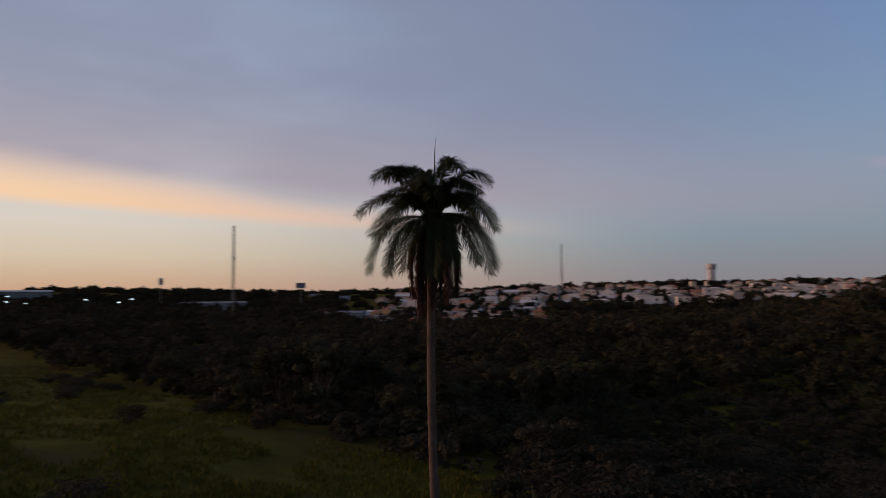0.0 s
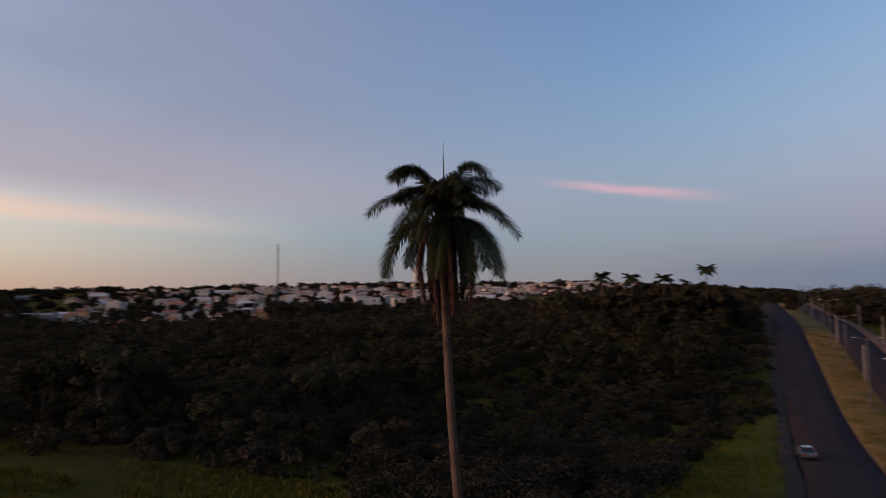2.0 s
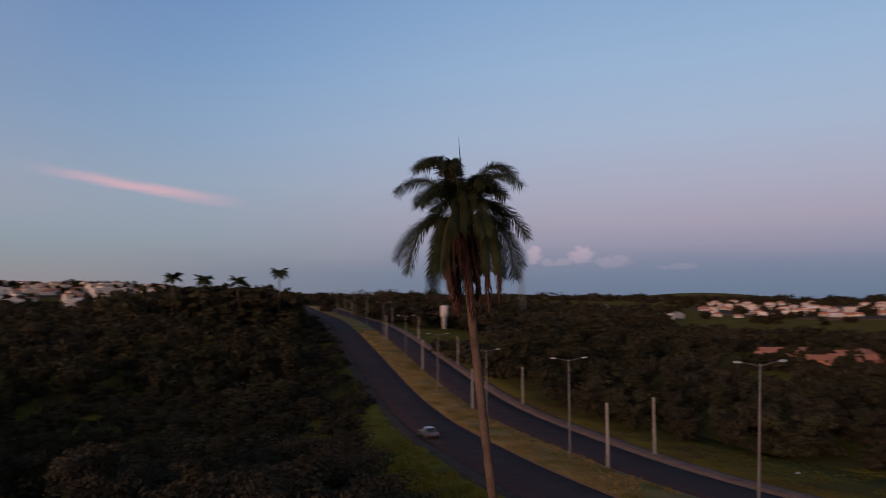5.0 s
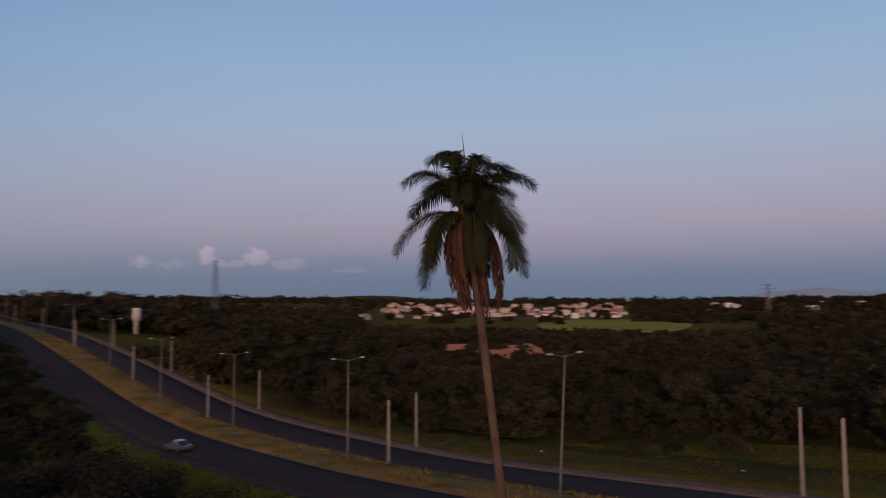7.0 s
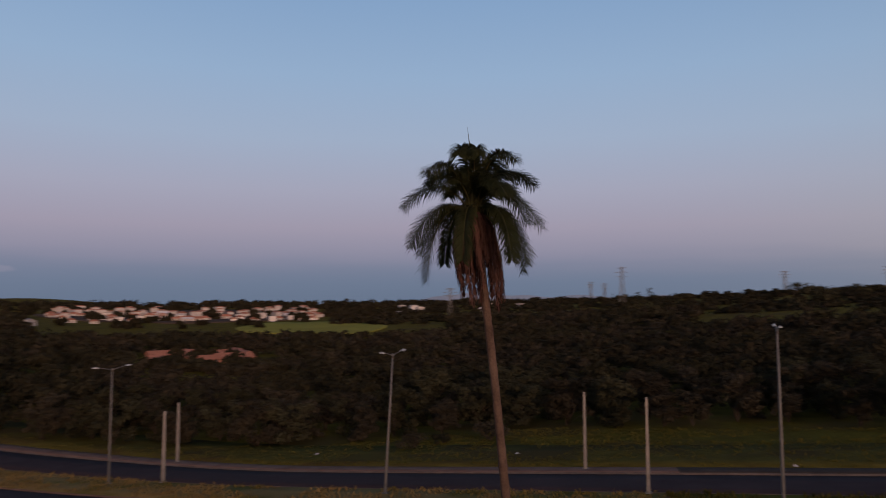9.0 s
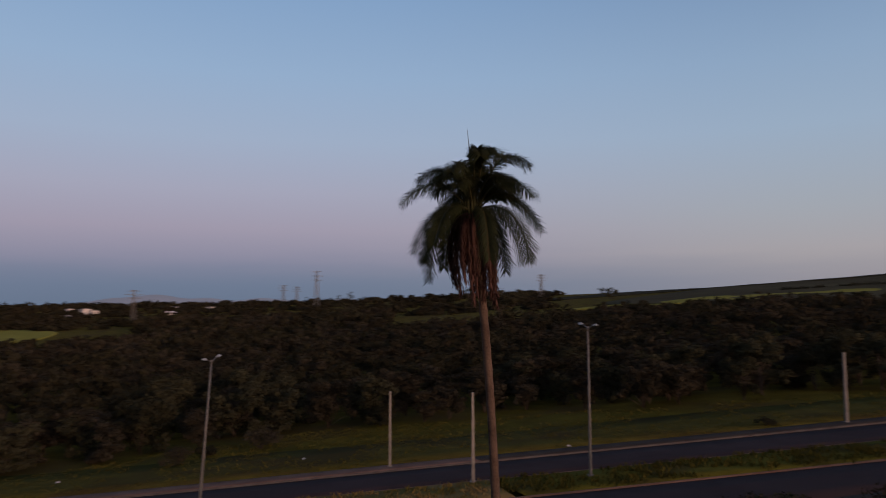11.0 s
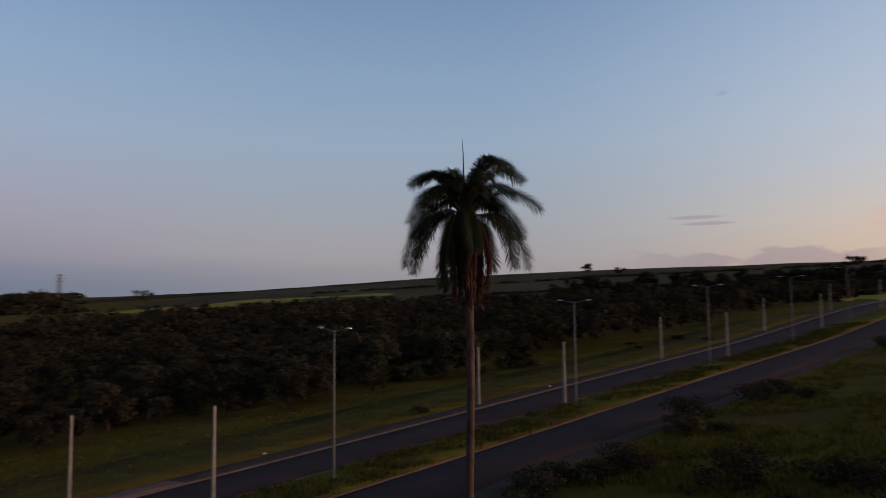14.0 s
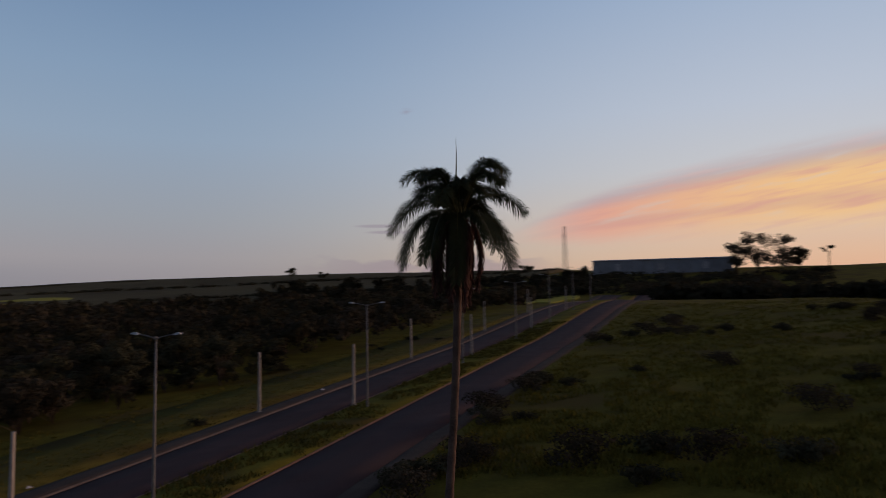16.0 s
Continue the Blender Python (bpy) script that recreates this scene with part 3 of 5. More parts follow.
def frond(theta, reach, tip, arch, mid=0.5):
    """A pinnate frond: theta is its heading, reach and tip place its end from the heart, arch lifts its middle."""
    w = radians(theta)
    d, side_v = Vector((-math.sin(w), math.cos(w), 0)), Vector((math.cos(w), math.sin(w), 0))
    a = HEART + d * 0.16 + Vector((0, 0, RNG.uniform(-0.1, 0.25)))
    b = HEART + d * reach * mid + Vector((0, 0, arch))
    c = HEART + d * reach + Vector((0, 0, tip)) + side_v * RNG.normal() * 0.18
    n = 16
    line_ = [bezier(a, b, c, i / n) for i in range(n + 1)]
    g_ = Geo()
    g_.tube(line_, [0.04 * (1 - 0.92 * i / n) + 0.003 for i in range(n + 1)], 5)
    fr = palm_part("frond", g_, "petiole", smooth=True)
    length = sum((line_[i + 1] - line_[i]).length for i in range(n))
    start = 0.13
    tufts_n = int(length * (1 - start) / 0.045)
    lf = Geo()
    for i in range(tufts_n):
        t = start + (0.995 - start) * (i + RNG.uniform(0.35, 0.65)) / tufts_n
        p0 = bezier(a, b, c, t)
        tan = (bezier(a, b, c, min(t + 0.02, 1.0)) - bezier(a, b, c, t - 0.02)).normalized()
        sd = tan.cross(Vector((0, 0, 1)))
        sd = side_v if sd.length < 0.15 else sd.normalized()
        up_ = sd.cross(tan).normalized()
        grow = min(1.0, (t - start) / 0.22 + 0.35) * min(1.0, (1.0 - t) / 0.25 + 0.5)
        for sgn in (-1, 1):
            for k in range(3):
                ll = 0.62 * grow * RNG.uniform(0.75, 1.15)
                o = (tan * RNG.uniform(0.55, 0.68) + sd * sgn * RNG.uniform(0.6, 0.8) + up_ * (-0.15 + 0.5 * k + RNG.uniform(-0.15, 0.15))).normalized()
                sag = RNG.uniform(0.62, 0.95) * (0.55 + 0.45 * max(0.0, 1 - abs(tan.z)))
                wv = o.cross(up_)
                wv = (wv.normalized() if wv.length > 0.05 else sd) * RNG.uniform(0.014, 0.019)
                p = p0 + tan * RNG.uniform(-0.008, 0.008)
                q = [p + o * ll * s - Vector((0, 0, sag * ll * s * s * 0.85)) for s in (0.0, 0.3, 0.62, 0.92)]
                j = len(lf.v)
                lf.v += [tuple(v) for v in (q[0] - wv * 0.6, q[0] + wv * 0.6, q[1] - wv, q[1] + wv, q[2] - wv * 0.85, q[2] + wv * 0.85, q[3])]
                lf.f += [(j, j + 1, j + 3, j + 2), (j + 2, j + 3, j + 5, j + 4), (j + 4, j + 5, j + 6)]
    palm_part("blade", lf, "frond", parent=fr)


def dead_frond(theta, out_, drop, thick):
    """A dry frond hanging along the trunk with its leaflets folded together."""
    w = radians(theta)
    d, side_v = Vector((-math.sin(w), math.cos(w), 0)), Vector((math.cos(w), math.sin(w), 0))
    a = HEART + d * 0.2 + Vector((0, 0, -0.1))
    b = HEART + d * out_ * 1.5 + Vector((0, 0, -0.15))
    c = HEART + d * out_ + Vector((0.78 * drop / 11.2, -1.06 * drop / 11.2, -drop)) + side_v * RNG.normal() * 0.08
    n = 12
    line_ = [bezier(a, b, c, i / n) for i in range(n + 1)]
    g_ = Geo()
    g_.tube(line_, [0.045 * (1 - 0.85 * i / n) + 0.004 for i in range(n + 1)], 5)
    fr = palm_part("dead_frond", g_, "dead_frond", smooth=True)
    lf = Geo()
    for i in range(int(drop * 150)):
        t = RNG.uniform(0.22, 0.97)
        ang = RNG.uniform(0, 6.283)
        o = Vector((math.cos(ang), math.sin(ang), 0)) * thick * RNG.uniform(0.2, 1.0)
        ll = RNG.uniform(0.3, 0.62) * (1.0 if t < 0.8 else 0.6)
        p = bezier(a, b, c, t)
        wv = Vector((-math.sin(ang), math.cos(ang), 0)) * RNG.uniform(0.012, 0.024)
        q = [p, p + o * 0.7 - Vector((0, 0, ll * 0.35)), p + o - Vector((0, 0, ll * 0.75)), p + o * 0.85 - Vector((0, 0, ll))]
        j = len(lf.v)
        lf.v += [tuple(v) for v in (q[0] - wv * 0.6, q[0] + wv * 0.6, q[1] - wv, q[1] + wv, q[2] - wv * 0.8, q[2] + wv * 0.8, q[3])]
        lf.f += [(j, j + 1, j + 3, j + 2), (j + 2, j + 3, j + 5, j + 4), (j + 4, j + 5, j + 6)]
    palm_part("blade", lf, "dead_frond", parent=fr)


UPPER = [(55, 2.6, 1.0), (79, 1.95, 1.7), (101, 2.05, 1.65), (136, 2.4, 1.45), (-156, 2.6, 1.0), (-116, 2.05, 1.6), (-62, 2.3, 1.3), (-22, 2.2, 1.1)]
MIDDLE = [(118, 3.0, 0.1), (-5, 2.85, 0.05), (-89, 2.95, -0.75), (-76, 2.5, -0.2), (174, 2.7, -0.95), (148, 2.55, -0.85)]
LOWER = [(40, 2.75, -1.55), (135, 2.45, -2.1), (90, 2.25, -2.1), (-48, 2.4, -2.0), (-121, 2.3, -1.8), (-137, 2.15, -2.35), (13, 1.85, -2.8), (-168, 2.0, -2.1), (-16, 2.35, -1.7), (-72, 2.25, -2.2)]
INNER = [(20, 1.7, 1.0), (-90, 1.8, 1.05), (-178, 1.7, 1.1), (112, 1.9, 0.9), (-42, 1.8, 0.75), (66, 1.7, 0.7), (-138, 1.8, 0.7), (155, 1.8, 0.5)]
for th, re, tp in INNER:
    frond(th, re, tp, tp + 1.0, 0.5)
for th, re, tp in UPPER:
    frond(th, re, tp + 0.08, tp + 1.42, 0.45)
for th, re, tp in MIDDLE:
    frond(th, re, tp + 0.1, 1.85 + 0.35 * tp, 0.5)
for th, re, tp in LOWER:
    frond(th, re, tp, 0.65 if tp > -1.9 else 0.5, 0.66 if tp > -1.9 else 0.85)
for th, out_r, drop in ((-122, 1.05, 3.3), (-10, 0.7, 3.4), (-30, 0.9, 3.0), (40, 0.8, 2.9), (-150, 0.75, 3.6), (100, 0.85, 3.0), (160, 0.6, 3.9), (70, 0.5, 3.5)):
    dead_frond(th, out_r, drop, 0.19)
for k in range(17):
    dead_frond(k * 137.5, 0.2 + 0.45 * ((k * 0.618) % 1.0), (2.0 + 0.5 * ((k * 0.37) % 1.0)) if k % 3 else (2.8 + 1.1 * ((k * 0.29) % 1.0)), 0.16)
g = Geo()
g.tube([HEART, HEART + Vector((0.03, 0.08, 1.6)), HEART + Vector((-0.01, 0.15, 2.6)), HEART + Vector((-0.02, 0.23, 3.3))], [0.055, 0.034, 0.02, 0.003], 6)
palm_part("spear_leaf", g, "petiole", "closed upright spear leaf", smooth=True)
for k in range(22):
    w = k * 2.4
    d = Vector((math.cos(w), math.sin(w), 0))
    z0 = -0.85 + 0.035 * k
    g = Geo()
    g.tube([HEART + d * 0.17 + Vector((0, 0, z0)), HEART + d * 0.3 + Vector((0, 0, z0 + 0.5)), HEART + d * (0.42 - 0.012 * k) + Vector((0, 0, z0 + 0.95))], [0.11, 0.08, 0.03], 6)
    palm_part("leaf_base", g, "petiole", smooth=True)


# ---------------------------------------------------------------- street lamps and posts
def street_lamp():
    root = tagged(new("street_lamp"), "tall grey double-arm street lamp, unlit, in the grassy median", "street lamp", "street lamps in the median")
    g_ = Geo()
    g_.tube([(0, 0, -0.5), (0, 0, 0.0), (0, 0, 6.0), (0, 0, 11.7)], [0.13, 0.125, 0.1, 0.065], 10)
    pole_ = part("pole", g_, "steel", root, "", True)
    g_ = Geo()
    g_.box((0, 0, 0.06), (0.42, 0.42, 0.12))
    part("base_plate", g_, "steel", pole_)
    g_ = Geo()
    g_.tube([(0, 0, 11.45), (0, 0, 11.8)], [0.09, 0.09], 10)
    part("collar", g_, "steel", root, "", True)
    for s in (-1, 1):
        g_ = Geo()
        g_.tube([(0, 0, 11.6), (s * 0.5, 0, 11.74), (s * 1.15, 0, 11.87), (s * 1.7, 0, 11.94)], [0.045, 0.04, 0.035, 0.03], 7)
        arm = part("arm", g_, "steel", root, "", True)
        g_ = Geo()
        g_.box((0, 0, 0.02), (0.72, 0.26, 0.07), pose(s * 1.98, 0, 11.96, 0, -s * 6, 0), 0.85)
        g_.box((0, 0, 0.075), (0.4, 0.16, 0.05), pose(s * 1.93, 0, 11.96, 0, -s * 6, 0), 0.8)
        head = part("lamp_head", g_, "lamp_head", arm, "flat light-grey lamp head")
        g_ = Geo()
        g_.box((0, 0, -0.03), (0.5, 0.2, 0.03), pose(s * 2.02, 0, 11.96, 0, -s * 6, 0))
        part("lens", g_, "lens", arm)
    return root


def heading(y):
    return -math.degrees(math.atan(float(lamp_x(y + 1) - lamp_x(y - 1)) / 2))


lamp_model = model(street_lamp())
for yy in (-217, -184, -151, -118, -84.5, -50.7, -17.5, 44.2, 76.3, 108.3, 141, 174, 207, 240, 273, 306):
    xx = float(lamp_x(yy))
    copy_thing(lamp_model, pose(xx, yy, gz(xx, yy) + 0.12, 0, 0, heading(yy)))
leaning = copy_thing(lamp_model, pose(30.95, 12.6, gz(30.95, 12.6) + 0.12, 3.5, 0, heading(12)))
tagged(leaning, "grey double-arm street lamp leaning out of plumb in the median")


def concrete_post():
    root = tagged(new("utility_post"), "bare weathered concrete utility post without wires", "post", "bare posts along the road")
    g_ = Geo()
    g_.box((0, 0, 3.45), (0.34, 0.26, 7.5), None, 0.62)
    part("shaft", g_, "concrete", root)
    for z in (6.6, 6.1):
        g_ = Geo()
        g_.tube([(0, -0.15, z), (0, 0.15, z)], [0.018, 0.018], 6)
        part("bolt", g_, "steel", root)
    g_ = Geo()
    g_.box((0, 0, 0.02), (0.6, 0.5, 0.16), None, 0.85)
    part("footing", g_, "concrete", root)
    return root


post_model = model(concrete_post())
for u, ys in ((2.3, (-185, -141, -96, -51.9, -8.8, 38.6, 91, 131.5, 181.5, 222, 268)), (13.9, (-186, -142, -97, -50.8, -3.8, 45.6, 92.5, 138, 184, 230))):
    for yy in ys:
        xx = float(lamp_x(yy)) + u
        copy_thing(post_model, pose(xx, yy, gz(xx, yy) + 0.12, 0, 0, heading(yy)))


# ---------------------------------------------------------------- parked car
def sedan(x, y, turn):
    root = tagged(new("car"), "small silver saloon car parked at the road edge", "car")
    root.matrix_world = pose(x, y, gz(x, y) + 0.02, 0, 0, turn)
    prof = [(-2.1, 0.45), (-2.12, 0.78), (-1.95, 0.95), (-1.2, 0.99), (1.0, 0.97), (1.75, 0.86), (2.08, 0.7), (2.12, 0.42), (1.7, 0.3), (-1.7, 0.3)]
    bm = bmesh.new()
    left = [bm.verts.new((-0.84, a, b)) for a, b in prof]
    right = [bm.verts.new((0.84, a, b)) for a, b in prof]
    bm.faces.new(left), bm.faces.new(list(reversed(right)))
    for i in range(len(prof)):
        j = (i + 1) % len(prof)
        bm.faces.new((left[j], left[i], right[i], right[j]))
    bmesh.ops.recalc_face_normals(bm, faces=bm.faces)
    bmesh.ops.bevel(bm, geom=list(bm.edges), offset=0.06, segments=2, affect="EDGES")
    me_ = bpy.data.meshes.new("body")
    bm.to_mesh(me_), bm.free()
    me_.materials.append(M["car_paint"])
    part("body", me_, "", root)
    g_ = Geo()
    low, high = [(-0.74, -1.45, 0.96), (0.74, -1.45, 0.96), (0.74, 1.05, 0.95), (-0.74, 1.05, 0.95)], [(-0.56, -0.95, 1.4), (0.56, -0.95, 1.4), (0.56, 0.35, 1.42), (-0.56, 0.35, 1.42)]
    for i in range(4):
        j = (i + 1) % 4
        g_.face(low[i], low[j], high[j], high[i])
    part("cabin_glass", g_, "dark_glass", root, "dark tinted cabin windows")
    g_ = Geo()
    g_.box((0, -0.3, 1.43), (1.2, 1.42, 0.06), None, 0.9)
    roof_ = part("roof", g_, "car_paint", root)
    for sx in (-1, 1):
        for a, b in (((0.74, -1.45, 0.96), (0.56, -0.95, 1.42)), ((0.74, 1.05, 0.95), (0.56, 0.35, 1.43)), ((0.75, -0.25, 0.96), (0.57, -0.25, 1.42))):
            g_ = Geo()
            g_.tube([(sx * a[0], a[1], a[2]), (sx * b[0], b[1], b[2])], [0.035, 0.03], 5)
            part("pillar", g_, "car_paint", roof_)
        for yy_ in (-1.3, 1.32):
            g_ = Geo()
            g_.tube([(sx * 0.66, yy_, 0.31), (sx * 0.87, yy_, 0.31)], [0.31, 0.31], 18)
            wheel = part("wheel", g_, "rubber", root, "", True)
            g_ = Geo()
            g_.tube([(sx * 0.86, yy_, 0.31), (sx * 0.885, yy_, 0.31)], [0.2, 0.18], 12)
            part("rim", g_, "steel", wheel)
        g_ = Geo()
        g_.box((sx * 0.6, 2.07, 0.66), (0.36, 0.1, 0.14))
        part("headlight", g_, "lens", root)
        g_ = Geo()
        g_.box((sx * 0.64, -2.1, 0.76), (0.3, 0.08, 0.16))
        part("tail_light", g_, "red_glass", root)
        g_ = Geo()
        g_.box((sx * 0.9, 0.72, 1.0), (0.16, 0.1, 0.12))
        part("wing_mirror", g_, "car_paint", root)
    for yy_, nm in ((2.13, "front_bumper"), (-2.13, "rear_bumper")):
        g_ = Geo()
        g_.box((0, yy_, 0.46), (1.66, 0.1, 0.2))
        part(nm, g_, "rubber", root)
    return root


sedan(29.90, 68.00, -4)


# ---------------------------------------------------------------- masts and towers
def lattice(name, height, foot, head, panels, label, category, arms=(), stout=1.0):
    root = tagged(new(name), label, category)
    g_ = Geo()
    for sx, sy in ((-1, -1), (1, -1), (1, 1), (-1, 1)):
        g_ = Geo()
        g_.tube([(sx * foot / 2, sy * foot / 2, -1), (sx * head / 2, sy * head / 2, height)], [0.09 * stout, 0.07 * stout], 4)
        part("leg", g_, "steel", root)
    g_ = Geo()
    for i in range(panels):
        z0, z1 = height * i / panels, height * (i + 1) / panels
        w0, w1 = (foot + (head - foot) * z / height for z in (z0, z1))
        for a, b in (((-1, -1), (1, -1)), ((1, -1), (1, 1)), ((1, 1), (-1, 1)), ((-1, 1), (-1, -1))):
            g_.tube([(a[0] * w0 / 2, a[1] * w0 / 2, z0), (b[0] * w1 / 2, b[1] * w1 / 2, z1)], [0.06 * stout, 0.06 * stout], 3)
            g_.tube([(b[0] * w0 / 2, b[1] * w0 / 2, z0), (a[0] * w1 / 2, a[1] * w1 / 2, z1)], [0.06 * stout, 0.06 * stout], 3)
            g_.tube([(a[0] * w1 / 2, a[1] * w1 / 2, z1), (b[0] * w1 / 2, b[1] * w1 / 2, z1)], [0.04 * stout, 0.04 * stout], 3)
    part("bracing", g_, "steel", root)
    for z, w in arms:
        g_ = Geo()
        for s in (-1, 1):
            g_.tube([(0, 0, z + 0.6), (s * w, 0, z)], [0.09 * stout, 0.06 * stout], 4)
            g_.tube([(0, 0, z - 0.6), (s * w, 0, z)], [0.09 * stout, 0.06 * stout], 4)
        part("cross_arm", g_, "steel", root)
    return root


def on_ground(ob, x, y, turn=0.0):
    ob.matrix_world = pose(x, y, gz(x, y), 0, 0, turn)
    return ob


def antenna_set(root, z, r):
    for k in range(3):
        g_ = Geo()
        w = k * 2.1
        g_.box((r * math.cos(w), r * math.sin(w), z), (0.35, 0.35, 2.2))
        part("antenna", g_, "lamp_head", root)


m_ = on_ground(lattice("radio_mast", 59.6 - gz(-329, 240.5), 1.5, 1.2, 26, "slender steel lattice radio mast on the skyline", "mast"), -329.1, 240.5, 20)
antenna_set(m_, 38, 1.0)
on_ground(lattice("radio_mast", 68 - gz(-296, 603), 1.5, 1.2, 24, "slender steel lattice radio mast on the skyline", "mast"), -296.3, 603.8, 10)
m_ = on_ground(lattice("telecom_tower", 36.5 - gz(211.4, 328.4), 4.2, 1.3, 11, "steel lattice telecom tower above the trees", "tower", [(26, 1.6)]), 211.4, 328.4, 30)
m_ = on_ground(lattice("telecom_tower", 70.8 - gz(37.8, -491), 3.2, 1.7, 12, "steel lattice telecom tower beside the warehouse", "tower"), 33.5, -491, 15)
antenna_set(m_, 27, 1.3)
for x, y, top in ((700, -26, 49), (872, 7, 39), (905, -10, 38), (849, -212, 49), (640, -245, 44), (560, 120, 26)):
    hh = top - gz(x, y)
    on_ground(lattice("power_pylon", hh, hh * 0.16, 1.2, 9, "grey steel lattice power pylon far off", "pylon", [(hh * 0.97, 5), (hh * 0.86, 6.5), (hh * 0.75, 5.5)], 1.8), x, y, 95 + (y % 9))


def water_tower(x, y, top, r, stem, tank, name="water_tower", label="white concrete water tower with a wider drum on a slim stem"):
    root = tagged(new(name), label, "water tower")
    z = gz(x, y)
    root.location = (x, y, z)
    hh = top - z
    g_ = Geo()
    g_.tube([(0, 0, -1), (0, 0, hh - tank)], [stem, stem], 16)
    part("stem", g_, "white_wall", root, "", True)
    g_ = Geo()
    g_.tube([(0, 0, hh - tank - 0.6), (0, 0, hh - tank), (0, 0, hh), (0, 0, hh + 0.25)], [stem, r, r, r * 0.9], 20)
    part("drum", g_, "white_wall", root, "", True)
    for k in range(8):
        w = k * math.pi / 4
        g_ = Geo()
        g_.tube([(r * 0.9 * math.cos(w), r * 0.9 * math.sin(w), hh), (r * 0.9 * math.cos(w), r * 0.9 * math.sin(w), hh + 1.0)], [0.04, 0.04], 4)
        part("railing_post", g_, "steel", root)
    g_ = Geo()
    g_.box((0, -stem - 0.12, hh * 0.5), (0.45, 0.06, hh * 0.9))
    part("ladder", g_, "steel", root)
    return root


water_tower(112.5, 231, 11.2, 1.5, 0.9, 4.1)
water_tower(-220, 846, 54, 5.8, 4.4, 6.0, label="pale concrete water tower standing over the town roofs")


# ---------------------------------------------------------------- houses
def house(w, d, hgt, wall, roof, style, storeys=1, label=""):
    """A small town house: walls with door and windows, and a flat, gabled or hipped roof."""
    root = tagged(new("house"), label, "house", "houses of the town")
    g_ = Geo()
    g_.box((0, 0, hgt / 2 - 1.5), (w, d, hgt + 3))
    if style == "gable":
        for s in (-1, 1):
            g_.face((s * w / 2, -d / 2, hgt), (s * w / 2, d / 2, hgt), (s * w / 2, 0, hgt + d * 0.24))
    part("wall", g_, wall, root)
    g_ = Geo()
    o = 0.5
    if style == "flat":
        g_.box((0, 0, hgt + 0.12), (w + 0.3, d + 0.3, 0.24))
        g_.box((0, 0, hgt + 0.45), (w * 0.35, d * 0.4, 0.9))
    else:
        rise = d * 0.24
        in_ = 0 if style == "gable" else d * 0.4
        for s in (-1, 1):
            lo = [(-w / 2 - o, s * (d / 2 + o), hgt - 0.1), (w / 2 + o, s * (d / 2 + o), hgt - 0.1)]
            hi = [(w / 2 + o - in_, 0, hgt + rise + 0.12), (-w / 2 - o + in_, 0, hgt + rise + 0.12)]
            g_.face(lo[0], lo[1], hi[0], hi[1])
            g_.face(*[(p[0], p[1], p[2] - 0.15) for p in (lo[1], lo[0], hi[1], hi[0])])
            if in_:
                g_.face((s * (w / 2 + o), -d / 2 - o, hgt - 0.1), (s * (w / 2 + o), d / 2 + o, hgt - 0.1), (s * (w / 2 + o - in_), 0, hgt + rise + 0.12))
    part("roof", g_, roof, root)
    for f_ in range(storeys):
        zc = 1.6 + f_ * 2.9
        for side_ in (-1, 1):
            for k in (-1, 1):
                g2 = Geo()
                g2.box((k * w * 0.27, side_ * (d / 2 + 0.01), zc), (1.3, 0.1, 1.15))
                part("window", g2, "dark_glass", root)
    g_ = Geo()
    g_.box((0.2, -d / 2 - 0.01, 1.05), (0.95, 0.1, 2.1))
    part("door", g_, "door_wood", root)
    return root


kinds = [(10, 8, 3.0, "white_wall", "clay_roof", "hip", 1, "white single-storey house with a clay tile hip roof"),
         (9, 7, 3.0, "cream_wall", "clay_roof", "gable", 1, "cream house with a clay tile gable roof"),
         (8, 8, 5.9, "white_wall", "grey_roof", "flat", 2, "white two-storey house with a flat roof"),
         (12, 8, 3.2, "grey_wall", "grey_roof", "gable", 1, "grey house with a fibre-cement gable roof"),
         (9, 9, 5.9, "ochre_wall", "clay_roof", "hip", 2, "ochre two-storey house with a clay roof"),
         (11, 7, 3.0, "white_wall", "white_roof", "gable", 1, "white house with a pale sheet roof"),
         (7, 7, 6.0, "cream_wall", "grey_roof", "flat", 2, "cream two-storey house with a flat roof"),
         (14, 9, 6.2, "white_wall", "white_roof", "flat", 2, "large white two-storey building with a flat roof"),
         (7.5, 5.5, 2.2, "brick_wall", "clay_roof", "gable", 1, "small bare-brick house with a red tile roof in a clearing")]
house_models = [model(house(*k)) for k in kinds]
TAKEN = []


def free(x, y, gap):
    if any((x - a) ** 2 + (y - b) ** 2 < (gap + c) ** 2 / 4 for a, b, c in TAKEN):
        return False
    TAKEN.append((x, y, gap))
    return True


def town(az0, az1, r0, r1, count, choice, gap, base_turn, size=(0.7, 0.95)):
    made = tries = 0
    while made < count and tries < count * 40:
        tries += 1
        a, r = radians(RNG.uniform(az0, az1)), math.sqrt(RNG.uniform(r0 * r0, r1 * r1))
        x, y = -math.sin(a) * r, math.cos(a) * r
        if not free(x, y, gap):
            continue
        made += 1
        place(house_models[choice[RNG.integers(len(choice))]], x, y, base_turn + 90 * RNG.integers(4) + RNG.normal() * 4, RNG.uniform(*size))


